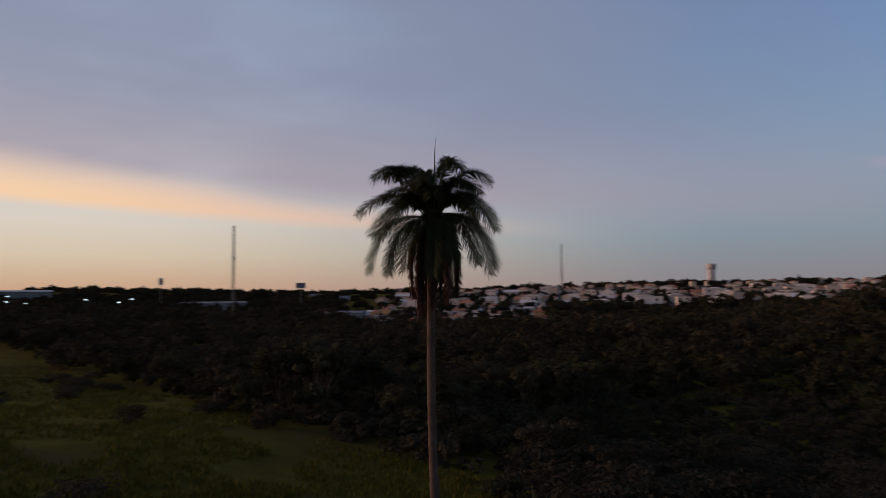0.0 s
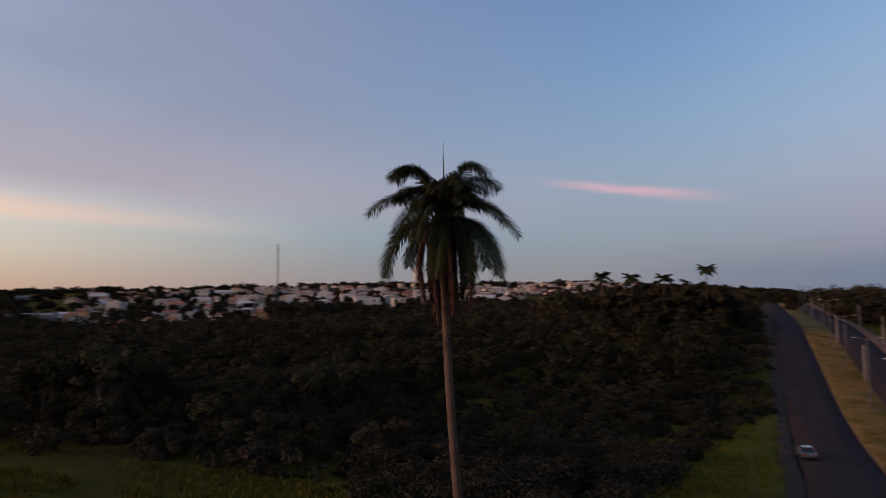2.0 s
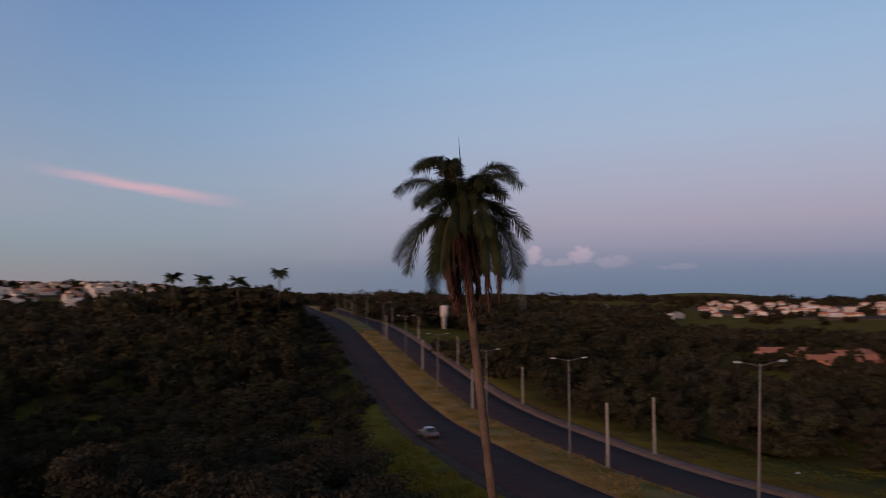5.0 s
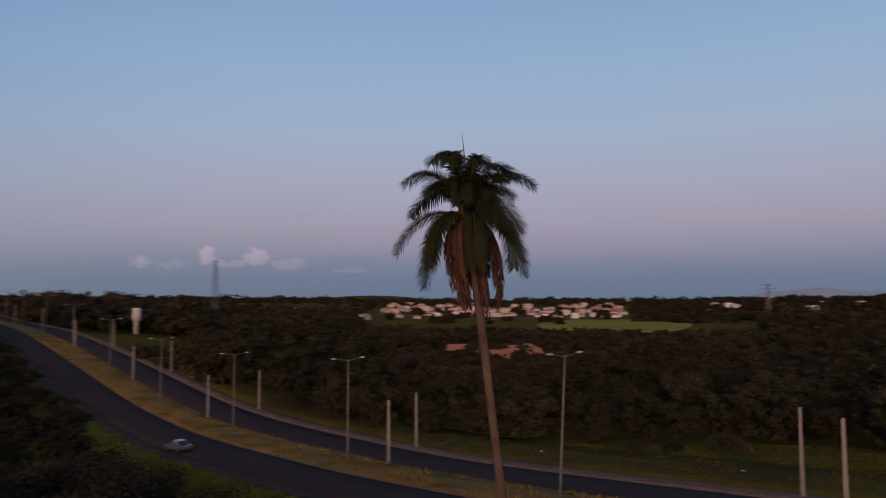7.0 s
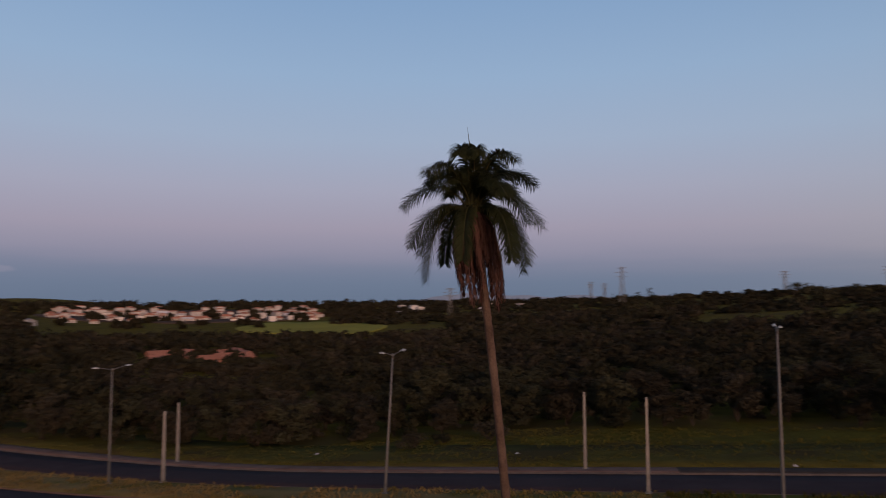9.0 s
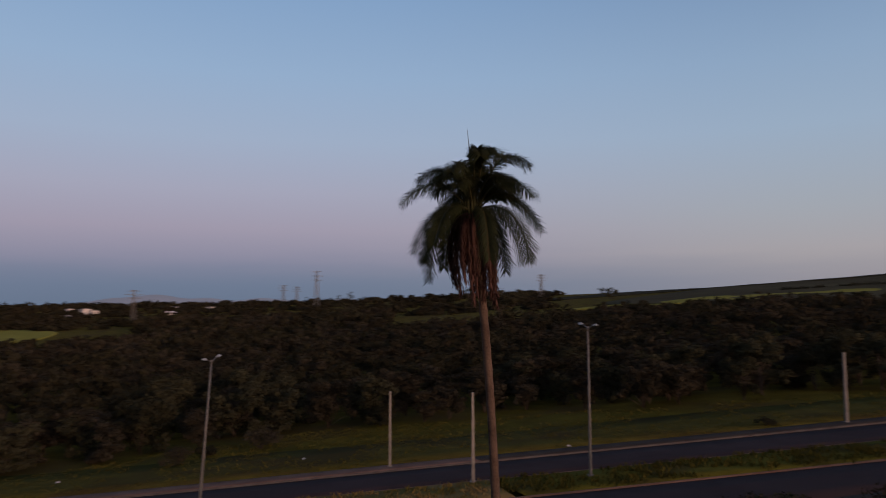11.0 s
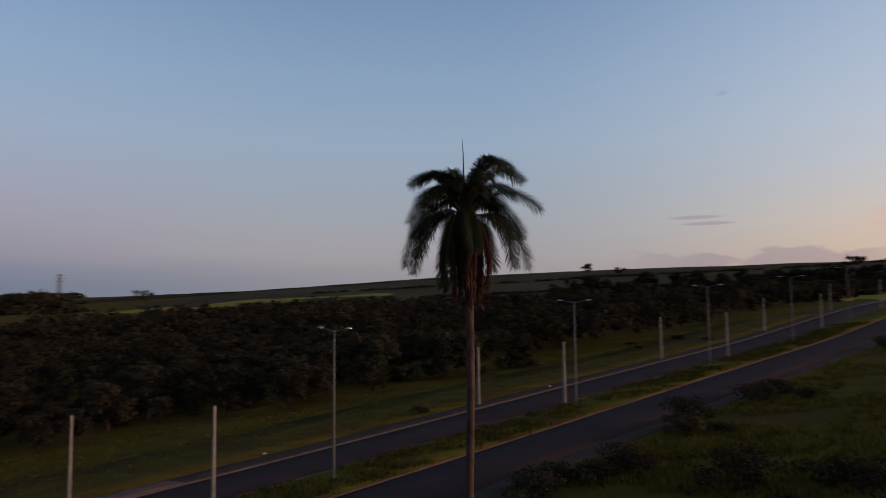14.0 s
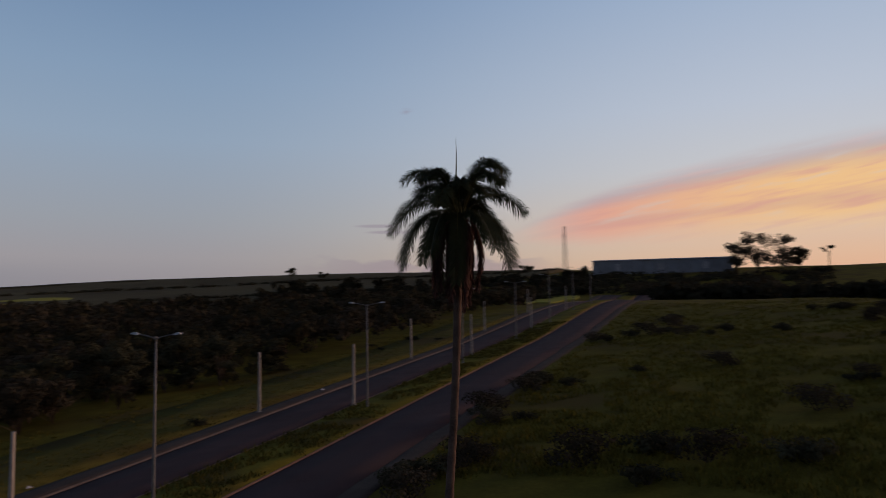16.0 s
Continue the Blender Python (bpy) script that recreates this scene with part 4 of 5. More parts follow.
town(27, 43, 350, 500, 84, (0, 1, 2, 3, 3, 5, 6, 1, 0, 2, 3, 5, 4), 8.5, 20, (0.5, 0.78))
town(8, 26, 470, 570, 26, (7, 2, 5, 6, 7, 0), 20, 20, (0.85, 1.3))
town(-3, 42, 500, 700, 60, (0, 1, 2, 5, 2, 5, 6, 7), 15, 20, (0.9, 1.3))
town(-4, 14, 430, 500, 12, (7, 5, 3, 2, 0), 20, 10)
town(-67, -47, 560, 680, 66, (0, 0, 5, 1, 0, 1, 2), 8.5, -50, (0.6, 0.85))
town(-84, -73, 640, 780, 8, (0, 5, 2), 18, -50)
town(-46, -22, 470, 640, 12, (5, 7, 3), 20, -30)
town(44, 58, 600, 720, 5, (3,), 20, 40)
town(-60.5, -53, 240, 290, 24, (8,), 6.5, -40, (0.6, 1.0))

# the rest of the roofs, too far to tell apart
def far_houses(az0, az1, r0, r1, count, turn, wall, roof, label):
    g_, top_ = Geo(), Geo()
    for _ in range(count):
        a, r = radians(RNG.uniform(az0, az1)), RNG.uniform(r0, r1)
        x, y = -math.sin(a) * r, math.cos(a) * r
        if not free(x, y, 9):
            continue
        w, d, hh = RNG.uniform(5, 10), RNG.uniform(5, 7), float(RNG.choice((2.6, 2.8, 4.8)))
        mm = pose(x, y, gz(x, y), 0, 0, turn + 90 * RNG.integers(2) + RNG.normal() * 5)
        g_.box((0, 0, hh / 2 - 1), (w, d, hh + 2), mm)
        top_.box((0, 0, hh + 0.45), (w + 0.7, d + 0.7, 0.9), mm, 0.35)
    tagged(part("far_houses", g_, wall), label, "houses", kind="stuff")
    tagged(part("far_roofs", top_, roof), "low roofs of the far houses", "roofs", kind="stuff")


far_houses(-4, 40, 500, 800, 190, 20, "cream_wall", "clay_roof", "pale far houses packed on the rise behind the town")
far_houses(-3, 30, 500, 720, 110, 20, "white_wall", "clay_roof", "white far houses packed on the rise behind the town")
far_houses(-67, -47, 600, 780, 110, -50, "white_wall", "clay_roof", "white far houses of the estate on the opposite slope")


# ---------------------------------------------------------------- sheds
def shed(x, y, turn, w, d, hgt, wall, roof, label, bays):
    root = tagged(new("warehouse"), label, "warehouse")
    root.matrix_world = pose(x, y, gz(x, y), 0, 0, turn)
    g_ = Geo()
    g_.box((0, 0, hgt / 2 - 2), (w, d, hgt + 4))
    part("wall", g_, wall, root)
    g_ = Geo()
    n = 8
    prof = [(d / 2 + 0.6) * math.cos(math.pi * (1 - i / n)) for i in range(n + 1)]
    zz = [hgt + 0.1 + 1.5 * math.sin(math.pi * i / n) for i in range(n + 1)]
    for i in range(n):
        g_.face((-w / 2 - 0.5, prof[i], zz[i]), (w / 2 + 0.5, prof[i], zz[i]), (w / 2 + 0.5, prof[i + 1], zz[i + 1]), (-w / 2 - 0.5, prof[i + 1], zz[i + 1]))
    for s in (-1, 1):
        g_.face(*[(s * (w / 2 + 0.5), prof[i], zz[i]) for i in range(n + 1)])
    part("roof", g_, roof, root)
    for k in range(bays):
        for s in (-1, 1):
            g_ = Geo()
            g_.box((-w / 2 + w * (k + 0.5) / bays, s * (d / 2 + 0.06), hgt / 2), (0.3, 0.25, hgt))
            part("column", g_, "steel", root)
    for k in range(3):
        for s in (-1, 1):
            g_ = Geo()
            g_.box((w * (k - 1) / 3.2, s * (d / 2 + 0.03), 2.2), (4.0, 0.12, 4.4))
            part("door", g_, "grey_roof", root)
    return root


shed(-32, -474, -2, 88, 34, 6.4, "sheet", "grey_roof", "long grey metal-clad warehouse on the ridge", 12)
shed(-560, 205, 68, 70, 40, 8, "sheet", "white_roof", "long pale industrial shed with a low roof", 9)


def billboard(x, y, top, w, hh, turn):
    root = tagged(new("billboard"), "blank billboard on a tall post over the roofs", "billboard")
    z = gz(x, y)
    root.matrix_world = pose(x, y, z, 0, 0, turn)
    g_ = Geo()
    g_.tube([(0, 0, -0.5), (0, 0, top - z - hh * 0.5)], [0.3, 0.25], 8)
    part("post", g_, "steel", root)
    g_ = Geo()
    g_.box((0, 0, top - z - hh / 2), (w, 0.3, hh))
    panel = part("panel", g_, "grey_wall", root)
    g_ = Geo()
    g_.box((0, -0.22, top - z - hh / 2), (w + 0.3, 0.1, 0.2))
    part("rail", g_, "steel", panel)


billboard(-382, 342, 28.4, 7, 4.2, 45)
billboard(-470, 282, 33, 3, 5, 60)
shed(-430, 300, 50, 46, 20, 5, "sheet", "sheet", "low bluish metal shed", 6)
shed(-300, 300, 30, 30, 16, 5, "grey_wall", "grey_roof", "low pale shed at the edge of town", 4)


def floodlight(x, y, hgt):
    root = tagged(new("floodlight"), "lit white floodlight on a slim pole in the industrial yard", "floodlight", "floodlights in the yard")
    root.location = (x, y, gz(x, y))
    g_ = Geo()
    g_.tube([(0, 0, -0.5), (0, 0, hgt)], [0.1, 0.08], 6)
    part("pole", g_, "steel", root)
    g_ = Geo()
    g_.box((0, 0, hgt), (1.6, 0.5, 0.5), pose(0, 0, 0, 0, 0, 60), 0.7)
    part("lamp", g_, "lit", root, "lit white lamp")
    return root


for x, y, hgt in ((-470, 175, 6), (-450, 178, 6), (-430, 205, 9), (-400, 210, 9), (-420, 230, 10), (-505, 190, 8)):
    floodlight(x, y, hgt)

# ---------------------------------------------------------------- fields on the far slopes
def patch(name, az0, az1, r0, r1, mat, label):
    """A draped field between two bearings and two distances, with its own thickness."""
    g_ = Geo()
    na_, nr_ = 24, 14
    for i in range(nr_ + 1):
        for j in range(na_ + 1):
            a = radians(az0 + (az1 - az0) * j / na_)
            r = (r0 + r1) / 2 + (r1 - r0) * (i / nr_ - 0.5) * (0.08 + math.sin(math.pi * j / na_) ** 0.6) + 6 * math.sin(j * 0.7 + r0)
            x, y = -math.sin(a) * r, math.cos(a) * r
            g_.v.append((x, y, gz(x, y) + 0.5))
    w = na_ + 1
    g_.f += [(i * w + j, i * w + j + 1, (i + 1) * w + j + 1, (i + 1) * w + j) for i in range(nr_) for j in range(na_)]
    ob = part(name, g_, mat, None, "", True)
    mod = ob.modifiers.new("thickness", "SOLIDIFY")
    mod.thickness, mod.offset = 1.2, -1 if az1 < az0 else 1
    return tagged(ob, label, "field", kind="structure")


patch("field_bright", -72.5, -60, 410, 545, "bright_field", "bright yellow-green mown field beyond the woods")
patch("field_ridge", -138, -113, 445, 490, "bright_field", "long yellow-green field below the ridge")
patch("field_crop", -176, -116, 395, 650, "crop", "brownish ploughed field on the ridge")
patch("field_dark", -162, -110, 610, 720, "dark_crop", "dark strip of unploughed ground along the ridge top")
patch("town_ground", 9, 45, 348, 560, "dirt", "grey-brown streets and yards between the houses of the town")
patch("town_ground_far", -5, 42, 545, 780, "dirt", "grey-brown streets and yards of the far town")
patch("estate_ground", -68, -46, 555, 770, "dirt", "bare streets between the white houses of the estate")
patch("field_south", -177.5, -171, 300, 360, "bright_field", "yellow-green field beside the road")


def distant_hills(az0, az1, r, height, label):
    """A low ridge at the edge of sight, haze put into its glowing colour."""
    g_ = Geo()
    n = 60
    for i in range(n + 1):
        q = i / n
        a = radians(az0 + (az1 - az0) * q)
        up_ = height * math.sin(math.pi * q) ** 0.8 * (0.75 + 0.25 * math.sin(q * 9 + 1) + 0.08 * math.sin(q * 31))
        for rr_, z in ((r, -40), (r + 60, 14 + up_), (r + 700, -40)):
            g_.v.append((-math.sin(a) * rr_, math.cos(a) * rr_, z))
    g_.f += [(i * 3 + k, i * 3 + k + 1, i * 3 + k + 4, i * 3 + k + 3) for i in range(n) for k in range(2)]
    return tagged(part("backdrop_hills", g_, "haze_glow", None, "", True), label, "hills", kind="structure")


distant_hills(-93, -74, 3600, 62, "hills at the edge of sight, haze painted as blue-grey glow")
distant_hills(-104, -90, 3900, 44, "low hills at the edge of sight, haze painted as blue-grey glow")


# ---------------------------------------------------------------- trees
tree_models = [model(make_tree("tree", 7.0, 4.0, 0.0, "leaf", 44, 66, 0.26, "dense dark green broadleaf tree in the valley wood")),
               model(make_tree("tree", 9.0, 4.2, 0.3, "leaf", 48, 66, 0.26, "tall dark green broadleaf tree in the valley wood")),
               model(make_tree("tree", 5.0, 3.6, 0.0, "leaf_b", 36, 66, 0.25, "low brownish-green scrub tree in the valley wood")),
               model(make_tree("tree", 7.5, 3.7, 0.1, "leaf_b", 42, 66, 0.26, "olive-brown broadleaf tree in the valley wood")),
               model(make_tree("tree", 10.5, 3.9, 0.6, "leaf", 48, 66, 0.26, "slim tall green tree in the valley wood"))]


def edge_east(y):
    return np.interp(y, (-330, -60, -35, 0, 20, 38, 57, 90, 460), (34, 36, 40, 47, 43, 30, 22, 18, 18))


def wooded(x, y):
    """Where woods grow."""
    u, r, az = x - float(lamp_x(y)), math.hypot(x, y), math.degrees(math.atan2(-x, y))
    if -140 < az < 0 and u > 0:
        if u < edge_east(y) + 7 * noise.noise(Vector((x * 0.05, y * 0.05, 3))):
            return False
        if -30 < az < -22.5 and 130 < r < 250:
            return False
        if -63 < az < -50 and 165 < r < 285 or -73 < az < -59 and 400 < r < 560:
            return False
        if -140 < az < -111 and r > 430:
            return False
        return r < (330 if -78 < az < -43 else 520 if az > -98 else 335)
    if u > 0 and y < 0:
        return u > edge_east(y) and r < 300
    if y > 12:
        west = 38 if y < 60 else 38 - (y - 60) * 0.5 if y < 80 else 28
        if u > -west or y < float(np.interp(x, (-240, -133, -73, -40, -12, 6), (79, 53, 39, 25, 26, 13))):
            return False
        return r < (345 if 8 < az < 44 else 430 if az > 36 else 300)
    return False


spots = []
for lo, hi, gap in ((0, 150, 6.2), (150, 270, 8.0), (270, 540, 11.0)):
    k = int(hi / gap) + 1
    for i in range(-k, k + 1):
        for j in range(-k, k + 1):
            x, y = (i + RNG.uniform(-0.42, 0.42)) * gap, (j + RNG.uniform(-0.42, 0.42)) * gap
            if lo <= math.hypot(x, y) < hi and wooded(x, y):
                spots.append((math.hypot(x, y), x, y, gap))
spots.sort()
for r, x, y, gap in spots[:295]:
    kind_ = 0 if noise.noise(Vector((x * 0.02, y * 0.02, 0))) > -0.1 else 1
    place(tree_models[int(RNG.choice((0, 1, 4, 2) if kind_ == 0 else (2, 3, 3, 0)))], x, y, RNG.uniform(0, 360), (0.5 if 10 < y < 240 and -75 < x - float(lamp_x(y)) < 0 else 1.0) * RNG.uniform(0.6, 1.1) + 0.45 * max(0.0, noise.noise(Vector((x * 0.04, y * 0.04, 8)))))
woods, woods_b = [], []
for r, x, y, gap in spots[295:]:
    n = int(np.interp(r, (100, 200, 300, 540), (330, 190, 100, 60)))
    sz = float(np.interp(r, (100, 200, 300, 540), (0.45, 0.72, 1.25, 2.0)))
    hgt, spread = RNG.uniform(4.5, 8.5) + 4 * max(0.0, noise.noise(Vector((x * 0.03, y * 0.03, 8)))), gap * RNG.uniform(0.52, 0.75)
    cl = crown_clumps(hgt, spread, hgt * 0.3, 7)
    z = gz(x, y)
    for c, rad_ in cl:
        (woods if noise.noise(Vector((x * 0.02, y * 0.02, 0))) > -0.1 else woods_b).append(
            clump_leaves(c + np.array([x, y, z]), (rad_ * 1.6, rad_ * 1.6, rad_ * 1.2), max(n // 7, 6), sz))
tagged(new("far_woods", quads_mesh("far_woods", np.concatenate(woods), "far_leaf")), "dark green woods filling the valley", "woods", kind="stuff")
tagged(new("scrub_woods", quads_mesh("scrub_woods", np.concatenate(woods_b), "leaf_b")), "brownish scrub woods filling the valley", "woods", kind="stuff")


# trees of the town, hedges and the skyline: far off and past counting
def belt(name, az0, az1, r0, r1, count, h0, h1, label, mat="far_leaf", spread=4.0, fine=1.0):
    out_ = []
    for _ in range(count):
        a, r = radians(RNG.uniform(az0, az1)), RNG.uniform(r0, r1)
        x, y = -math.sin(a) * r, math.cos(a) * r
        if abs(x - float(lamp_x(y)) + 1) < 18 and -330 < y < 460:
            continue
        hgt = RNG.uniform(h0, h1)
        z = gz(x, y)
        for c, rad_ in crown_clumps(hgt, spread * RNG.uniform(0.7, 1.3), 0.0, 7):
            out_.append(clump_leaves(c + np.array([x, y, z]), (rad_ * 1.6, rad_ * 1.6, rad_ * 1.3), 14, 1.2 * (0.7 + r / 500) * fine))
    return tagged(new(name, quads_mesh(name, np.concatenate(out_), mat)), label, "trees", kind="stuff")


belt("town_trees", -3, 62, 345, 760, 520, 3, 7, "dark trees between the roofs of the town", spread=3.5)
belt("skyline_trees", -20, 68, 790, 860, 330, 2, 5, "dark trees along the skyline behind the town", spread=9)
belt("skyline_trees", -112, -20, 780, 930, 520, 1.5, 5, "dark tree belt along the far skyline", spread=11)
belt("far_slope_trees", 45, 70, 430, 720, 330, 3, 6, "dark scrub on the slope below the skyline", spread=9)
belt("town_groves", -3, 42, 350, 650, 46, 5, 8, "dark clumps of tall trees in the town", spread=6)
belt("town_groves", 22, 27, 395, 440, 44, 7, 11, "dark mound of tall trees before the town", spread=6)
belt("tower_trees", -30.5, -22, 130, 188, 170, 0.7, 1.8, "dark trees round the foot of the water tower", spread=5)
belt("town_edge_trees", 6, 27, 345, 450, 190, 4, 7, "dark trees at the near edge of the town", spread=4)
belt("clearing_trees", -63, -51, 205, 238, 36, 2.0, 3.2, "low trees before the red-roofed houses", spread=4)
belt("grove", -12, -5, 188, 225, 60, 11, 15, "tall dark grove under the distant palms", spread=5)
belt("grove", -11, 3, 195, 250, 150, 10, 15, "tall dark grove on the rise beside the road", spread=5)
belt("estate_trees", -70, -44, 480, 800, 70, 3, 6, "dark garden trees among the white houses", spread=5)
belt("estate_belt", -80, -42, 335, 400, 120, 2, 3.5, "dark low wood below the white houses", spread=7)
belt("roadside_trees", -45, -19, 250, 560, 260, 5, 10, "dark trees beyond the bend of the road", spread=6)
belt("hedge", 156, 178.5, 250, 300, 190, 4, 7.5, "thick dark hedge of trees at the end of the pasture", spread=5)
belt("hedge", -178, -150, 330, 460, 120, 4, 8, "dark hedges between the fields below the ridge", spread=6)
for rr_, aa in ((425, -140), (520, -130)):
    belt("hedgerow", -176, aa, rr_, rr_ + 4, 130, 0.5, 1.1, "thin dark hedgerow between the fields of the ridge", spread=5, fine=0.4)
belt("hedge", 164, 187, 330, 450, 200, 1.0, 2.6, "low dark hedge and scrub below the warehouse", spread=7, fine=0.6)
belt("roadside_trees", -22, -3, 260, 760, 170, 3, 6, "dark trees on the rise beyond the road", spread=8)
belt("slope_scrub", -112, -68, 500, 780, 320, 1.2, 3.2, "dark scrub and hedges on the far slope", spread=10)
belt("clearing_trees", -61, -52.5, 240, 290, 34, 2.2, 4.0, "dark trees among the red roofs", spread=2.5)
belt("slope_woods", -150, -112, 300, 345, 170, 4.5, 7, "dark woods at the foot of the ridge", spread=6)


# low scrub under the trees of the valley side
out_ = []
while len(out_) < 3600:
    y = RNG.uniform(10, 150)
    x = float(lamp_x(y)) - RNG.uniform(20, 130)
    if not wooded(x, y):
        continue
    hgt = RNG.uniform(1.0, 3.0)
    for c, rad_ in crown_clumps(hgt, RNG.uniform(1.8, 3.2), 0.0, 6):
        out_.append(clump_leaves(c + np.array([x, y, gz(x, y)]), (rad_ * 1.5, rad_ * 1.5, rad_ * 1.1), 46, 0.3))
tagged(new("valley_scrub", quads_mesh("valley_scrub", np.concatenate(out_), "leaf_b")), "low dark scrub under the trees of the valley side", "scrub", kind="stuff")


# rank scrub between the carriageway and the wood, farther along
out_ = []
while len(out_) < 2600:
    y = RNG.uniform(72, 260)
    u = -RNG.uniform(16.2, 40)
    if y < 98 and u > -24 + (y - 72) * 0.28:
        continue
    x = float(lamp_x(y)) + u
    hgt = RNG.uniform(0.8, 2.6) * (0.6 if u > -20 else 1.0) * (1.3 + noise.noise(Vector((x * 0.09, y * 0.09, 6))))
    for c, rad_ in crown_clumps(hgt, RNG.uniform(1.4, 2.8), 0.0, 6):
        out_.append(clump_leaves(c + np.array([x, y, gz(x, y)]), (rad_ * 1.5, rad_ * 1.5, rad_ * 1.1), 30, 0.32))
tagged(new("roadside_scrub", quads_mesh("roadside_scrub", np.concatenate(out_), "leaf_b")), "brownish rank scrub crowding the road shoulder", "scrub", kind="stuff")


# single trees on the skyline
for x, y, hh, sp in ((-101, -436, 24, 10.5), (-87, -438, 26, 11), (-74, -434, 24, 10), (-112, -442, 15, 7)):
    on_ground(make_tree("tree", hh, sp, 4.0, "leaf_b", 80, 34, 0.62, "tall loose-crowned tree in a clump on the ridge"), x, y)
on_ground(make_tree("tree", 17, 4, 10, "leaf", 10, 16, 0.8, "lone slender tree on the ridge"), -124.5, -428)
for x, y, hh, sp in ((243, -474, 12, 5), (222, -488, 6, 4), (60, -480, 9, 6), (420, -32, 22 - gz(420, -32), 9), (566, -200, 27 - gz(566, -200), 8), (640, -170, 30 - gz(640, -170), 9), (224, -73, 19.5 - gz(224, -73), 8), (520, -262, 27 - gz(520, -262), 9), (-282, 378, 12, 6)):
    on_ground(make_tree("tree", hh, sp, hh * 0.35, "leaf", 30, 22, 0.7, "dark tree standing up on the skyline"), x, y)


# round trees on the rise past the bend of the road
for x, y, top, sp in ((110, 325, 18.5, 8), (121, 320, 19, 8.5), (136, 315, 19.2, 8), (146, 311, 19.6, 9), (172, 300, 17, 7), (95, 340, 17, 7)):
    on_ground(make_tree("tree", top - gz(x, y), sp, 1.0, "leaf_b", 60, 40, 0.6, "broad round-crowned tree on the rise beyond the road"), x, y, 40 * x)


# distant palms on the rise
def small_palm(hgt):
    root = tagged(new("palm_tree"), "distant palm standing above the dark grove", "palm tree")
    g_ = Geo()
    g_.tube([(0, 0, -0.5), (0.1, 0, hgt * 0.5), (0.2, 0, hgt)], [0.25, 0.2, 0.16], 7)
    part("trunk", g_, "palm_bark", root, "", True)
    for k in range(22):
        w, rise = k * 2.399, RNG.uniform(-2.0, 2.0)
        g_ = Geo()
        d = Vector((math.cos(w), math.sin(w), 0))
        c0 = Vector((0.2, 0, hgt))
        prev = None
        for i in range(9):
            t = i / 8
            p = bezier(c0, c0 + d * 1.5 + Vector((0, 0, 1.4 + 0.4 * rise)), c0 + d * 3.1 + Vector((0, 0, rise)), t)
            s_ = d.cross(Vector((0, 0, 1))) * (0.75 * math.sin(math.pi * (0.1 + 0.85 * t)))
            dn = Vector((0, 0, -0.45 * math.sin(math.pi * (0.1 + 0.85 * t))))
            if prev:
                g_.face(prev[0], p, p + s_ + dn, prev[0] + prev[1] + prev[2])
                g_.face(prev[0], prev[0] - prev[1] + prev[2], p - s_ + dn, p)
            prev = (p, s_, dn)
        part("frond", g_, "frond", root)
    return root


for x, y, top in ((36.6, 191.5, 22.0), (25, 196, 19.6), (15.5, 200, 19.8), (6.5, 198, 20.4)):
    on_ground(small_palm(top - gz(x, y)), x, y)


# ---------------------------------------------------------------- shrubs and grass of the pasture
def make_bush(w, hgt, mat, label):
    root = tagged(new("bush"), label, "bush", "bushes in the pasture")
    g_ = Geo()
    for k in range(6):
        a = k * 1.05
        g_.tube([(0, 0, -0.2), (0.25 * w * math.cos(a), 0.25 * w * math.sin(a), hgt * 0.5), (0.4 * w * math.cos(a), 0.4 * w * math.sin(a), hgt * 0.8)], [0.05, 0.03, 0.01], 5)
    part("woody_base", g_, "bark", root)
    quads_ = np.concatenate([clump_leaves((RNG.normal() * w * 0.28, RNG.normal() * w * 0.28, hgt * RNG.uniform(0.25, 0.75)), (w * 0.24, w * 0.24, hgt * 0.28), 60, 0.15) for _ in range(16)])
    quads_[:, :, 2] = np.maximum(quads_[:, :, 2], 0.03)
    part("leaves", quads_mesh("leaves", quads_, mat), mat, root)
    return root


bush_models = [model(make_bush(2.6, 1.5, "leaf", "low dark green bush in the pasture")), model(make_bush(3.6, 2.2, "leaf_b", "brownish scrub bush in the pasture")),
               model(make_bush(1.8, 1.0, "leaf", "small dark bush in the pasture"))]


def pasture(x, y):
    u = x - float(lamp_x(y))
    return not wooded(x, y) and (u < -16.5 or 15.5 < u < edge_east(y) + 4)


made = 0
while made < 150:
    a, r = RNG.uniform(0, 6.283), math.sqrt(RNG.uniform(18 ** 2, 150 ** 2))
    x, y = -math.sin(a) * r, math.cos(a) * r
    if not pasture(x, y) or noise.noise(Vector((x * 0.045, y * 0.045, 4))) < 0.02:
        continue
    u = x - float(lamp_x(y))
    if u > 0 and RNG.uniform() < 0.75 or -32 < u < -15 and 14 < y < 92:
        continue
    place(bush_models[RNG.integers(3)], x, y, RNG.uniform(0, 360), RNG.uniform(0.6, 1.25))
    made += 1
# thick scrub between the wood and the roadside grass
made = 0
while made < 150:
    y = RNG.uniform(10, 62)
    x = float(lamp_x(y)) + RNG.uniform(-46, -25) if RNG.uniform() < 0.65 else RNG.uniform(-14, 1)
    u = x - float(lamp_x(y))
    if not -48 < u < -25 or y < np.interp(x, (-14, 8), (24, 10)):
        continue
    place(bush_models[RNG.integers(2)], x, y, RNG.uniform(0, 360), RNG.uniform(0.8, 1.5))
    made += 1
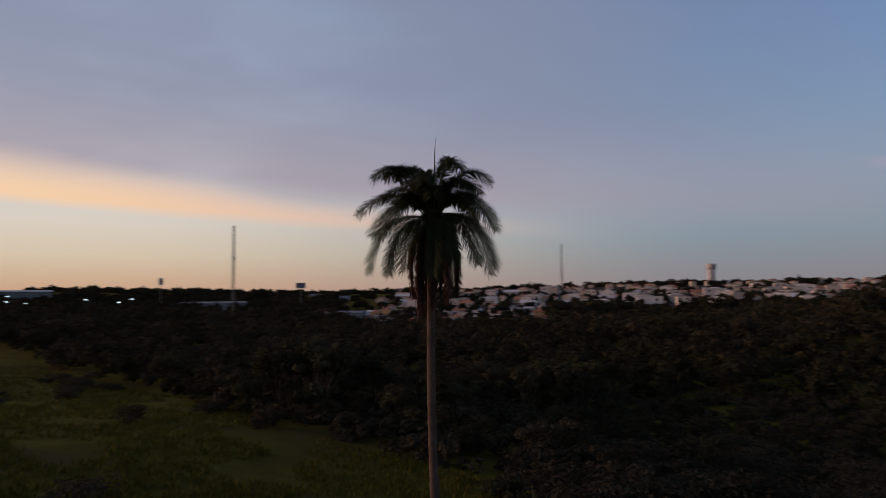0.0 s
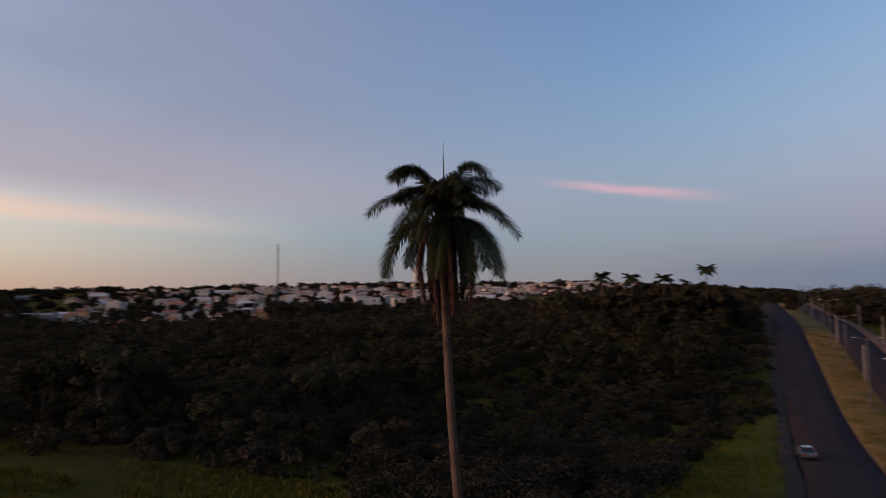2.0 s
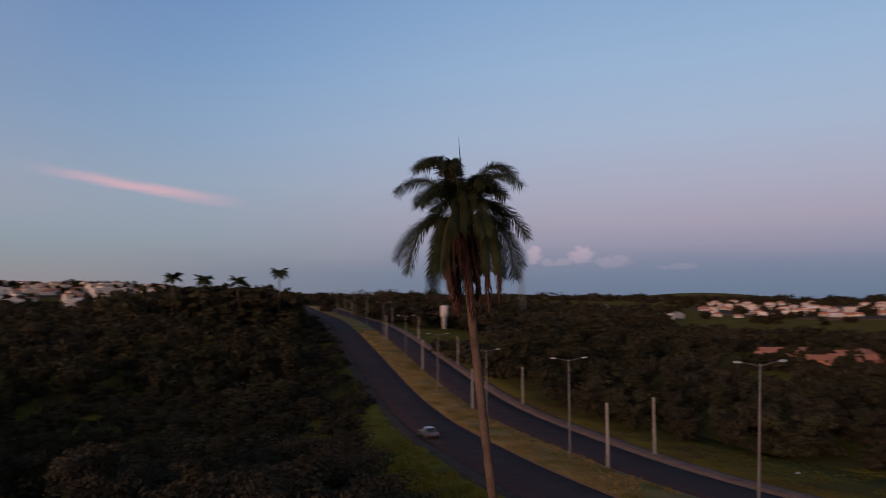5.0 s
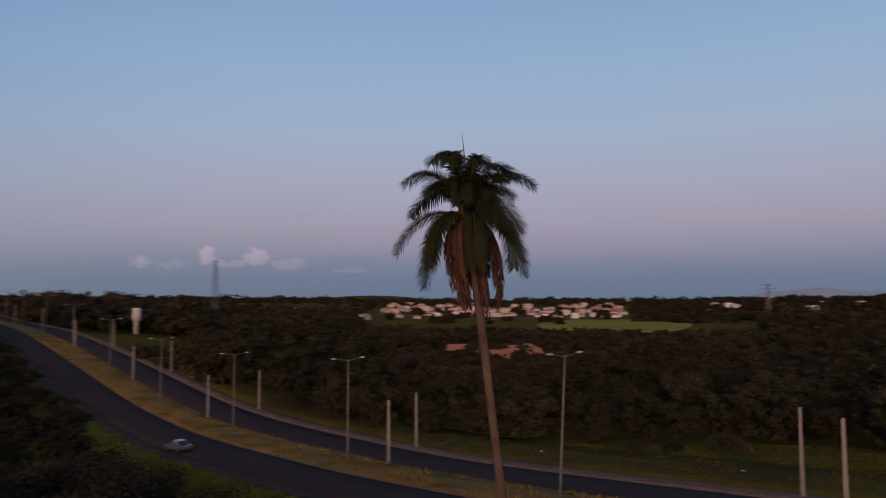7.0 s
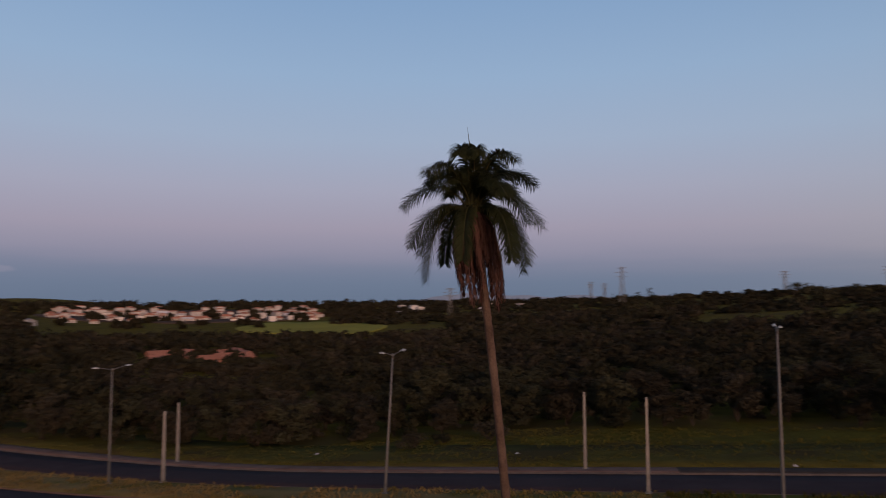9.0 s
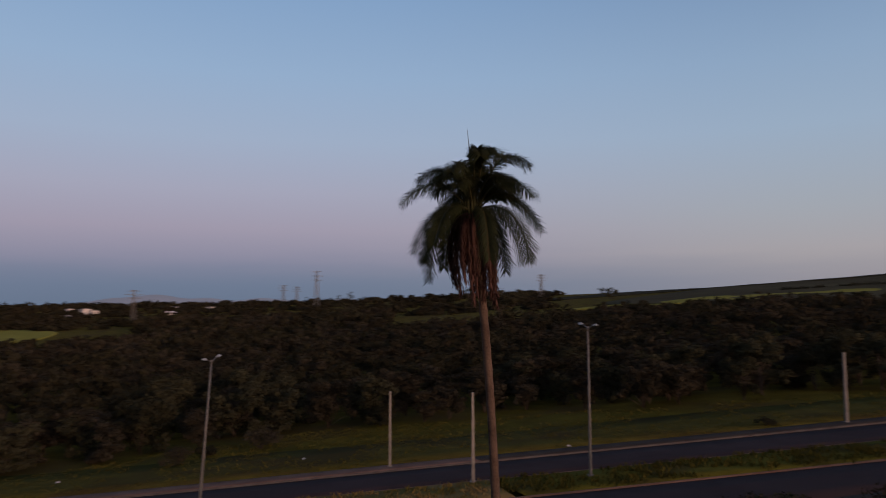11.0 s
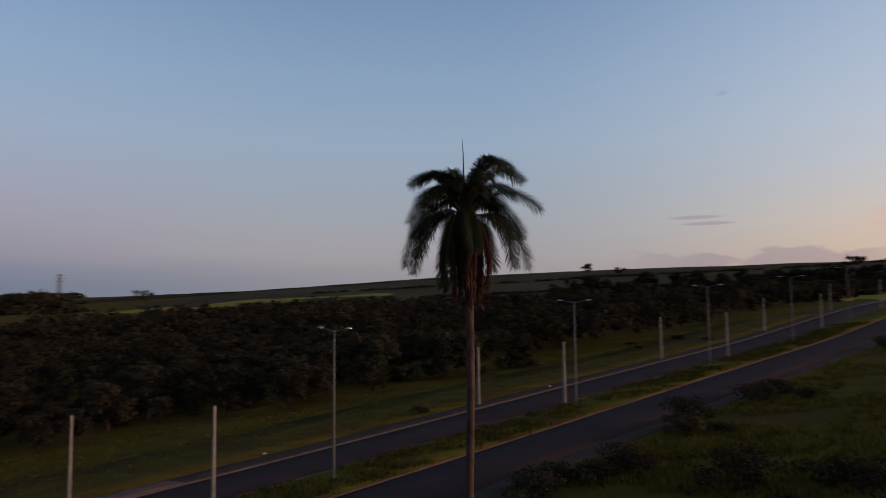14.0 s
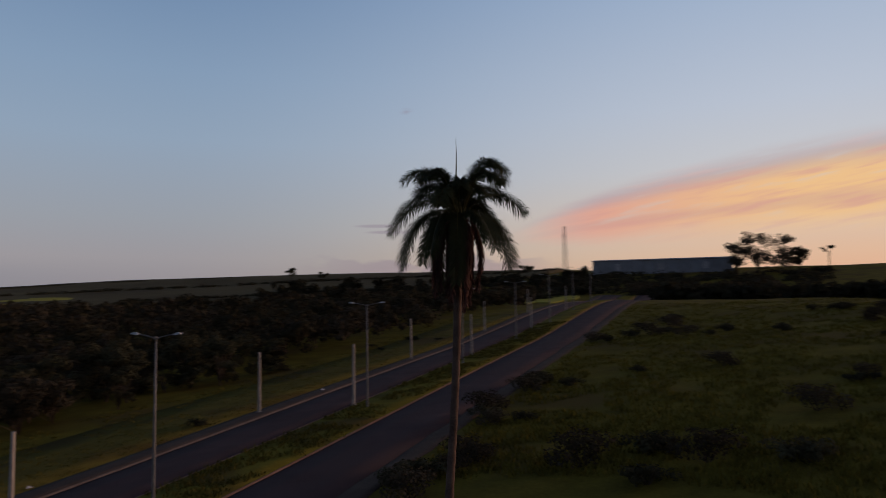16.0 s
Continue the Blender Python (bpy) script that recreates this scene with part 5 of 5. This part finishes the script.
# a ragged row of bushes along the near carriageway
for yy in np.arange(-62, 14, 1.6):
    xx = float(lamp_x(yy)) - 15.2 - RNG.uniform(0, 7)
    if RNG.uniform() < 0.72 and noise.noise(Vector((0.0, yy * 0.07, 5))) > -0.25:
        place(bush_models[RNG.integers(2)], xx, yy, RNG.uniform(0, 360), RNG.uniform(0.6, 1.15))


def tufts(name, where, mat, label, tall):
    """Grass in uneven tufts of bent blades."""
    pts_ = np.array(where)
    blades = 5
    base = np.repeat(pts_, blades, 0)
    k = len(base)
    base = base + np.concatenate([RNG.normal(size=(k, 2)) * 0.3, np.zeros((k, 1))], 1)
    w = RNG.uniform(0, 6.283, k)
    d = np.stack([np.cos(w), np.sin(w), np.zeros(k)], 1)
    hgt = RNG.uniform(0.4, 1.0, (k, 1)) * tall
    lean_ = RNG.normal(size=(k, 3)) * np.array([0.35, 0.35, 0]) * hgt
    up_ = np.array([0, 0, 1.0])
    wid = 0.07
    q = np.stack([base - d * wid, base + d * wid, base + d * wid * 0.35 + lean_ + up_ * hgt, base - d * wid * 0.35 + lean_ + up_ * hgt], 1)
    return tagged(new(name, quads_mesh(name, q, mat)), label, "grass", kind="stuff")


spots_g, spots_m, spots_y, spots_e = [], [], [], []
while len(spots_g) < 26000:
    a, r = RNG.uniform(0, 6.283), RNG.uniform(22, 190)
    x, y = -math.sin(a) * r, math.cos(a) * r
    if pasture(x, y) and noise.noise(Vector((x * 0.12, y * 0.12, 1))) > -0.25:
        u = x - float(lamp_x(y))
        spot = (x, y, gz(x, y) - 0.02)
        (spots_y if -32 < u < -15.7 and 14 < y < 92 else spots_e if u > 0 else spots_g).append(spot)
while len(spots_m) < 5000:
    y, u = RNG.uniform(-150, 200), RNG.uniform(-4.4, 2.4)
    x = float(lamp_x(y)) + u
    if noise.noise(Vector((x * 0.2, y * 0.2, 2))) > -0.2:
        spots_m.append((x, y, gz(x, y) + 0.1))
tufts("pasture_grass", spots_g, "tuft", "rough dark green pasture grass", 0.5)
tufts("roadside_grass", spots_y, "tuft_yellow", "long yellow-green grass beside the road", 0.6)
tufts("verge_grass", spots_e, "tuft_green", "short green verge grass before the woods", 0.28)
tufts("median_grass", [p for p in spots_m if p[1] > -10], "dry_grass", "dry yellowish tufts of grass in the median", 0.3)
tufts("median_grass", [p for p in spots_m if p[1] <= -10], "tuft_green", "green tufts of grass in the median", 0.4)


# small pale litter by the road
def litter(x, y, s, lift):
    root = tagged(new("plastic_bag"), "crumpled pale plastic bag lying on the ground", "litter")
    g_ = Geo()
    n = 7
    for i in range(n):
        a, b = 6.283 * i / n, 6.283 * (i + 1) / n
        ra, rb = (s * (0.7 + 0.3 * math.sin(3 * q + x)) for q in (a, b))
        g_.face((ra * math.cos(a), ra * math.sin(a), 0), (rb * math.cos(b), rb * math.sin(b), 0), (0.1, 0.05, s * 0.5))
    part("bag", g_, "white_wall", root)
    root.location = (x, y, gz(x, y) + lift)


for x, y, s, l in ((34.2, -65.2, 0.45, 0.16), (58, 30, 0.5, 0.02), (53.5, 4, 0.4, 0.02), (41, -22, 0.35, 0.17)):
    litter(x, y, s, l)

for ob in STORE:
    for o in (*ob.children_recursive, ob):
        bpy.data.objects.remove(o)
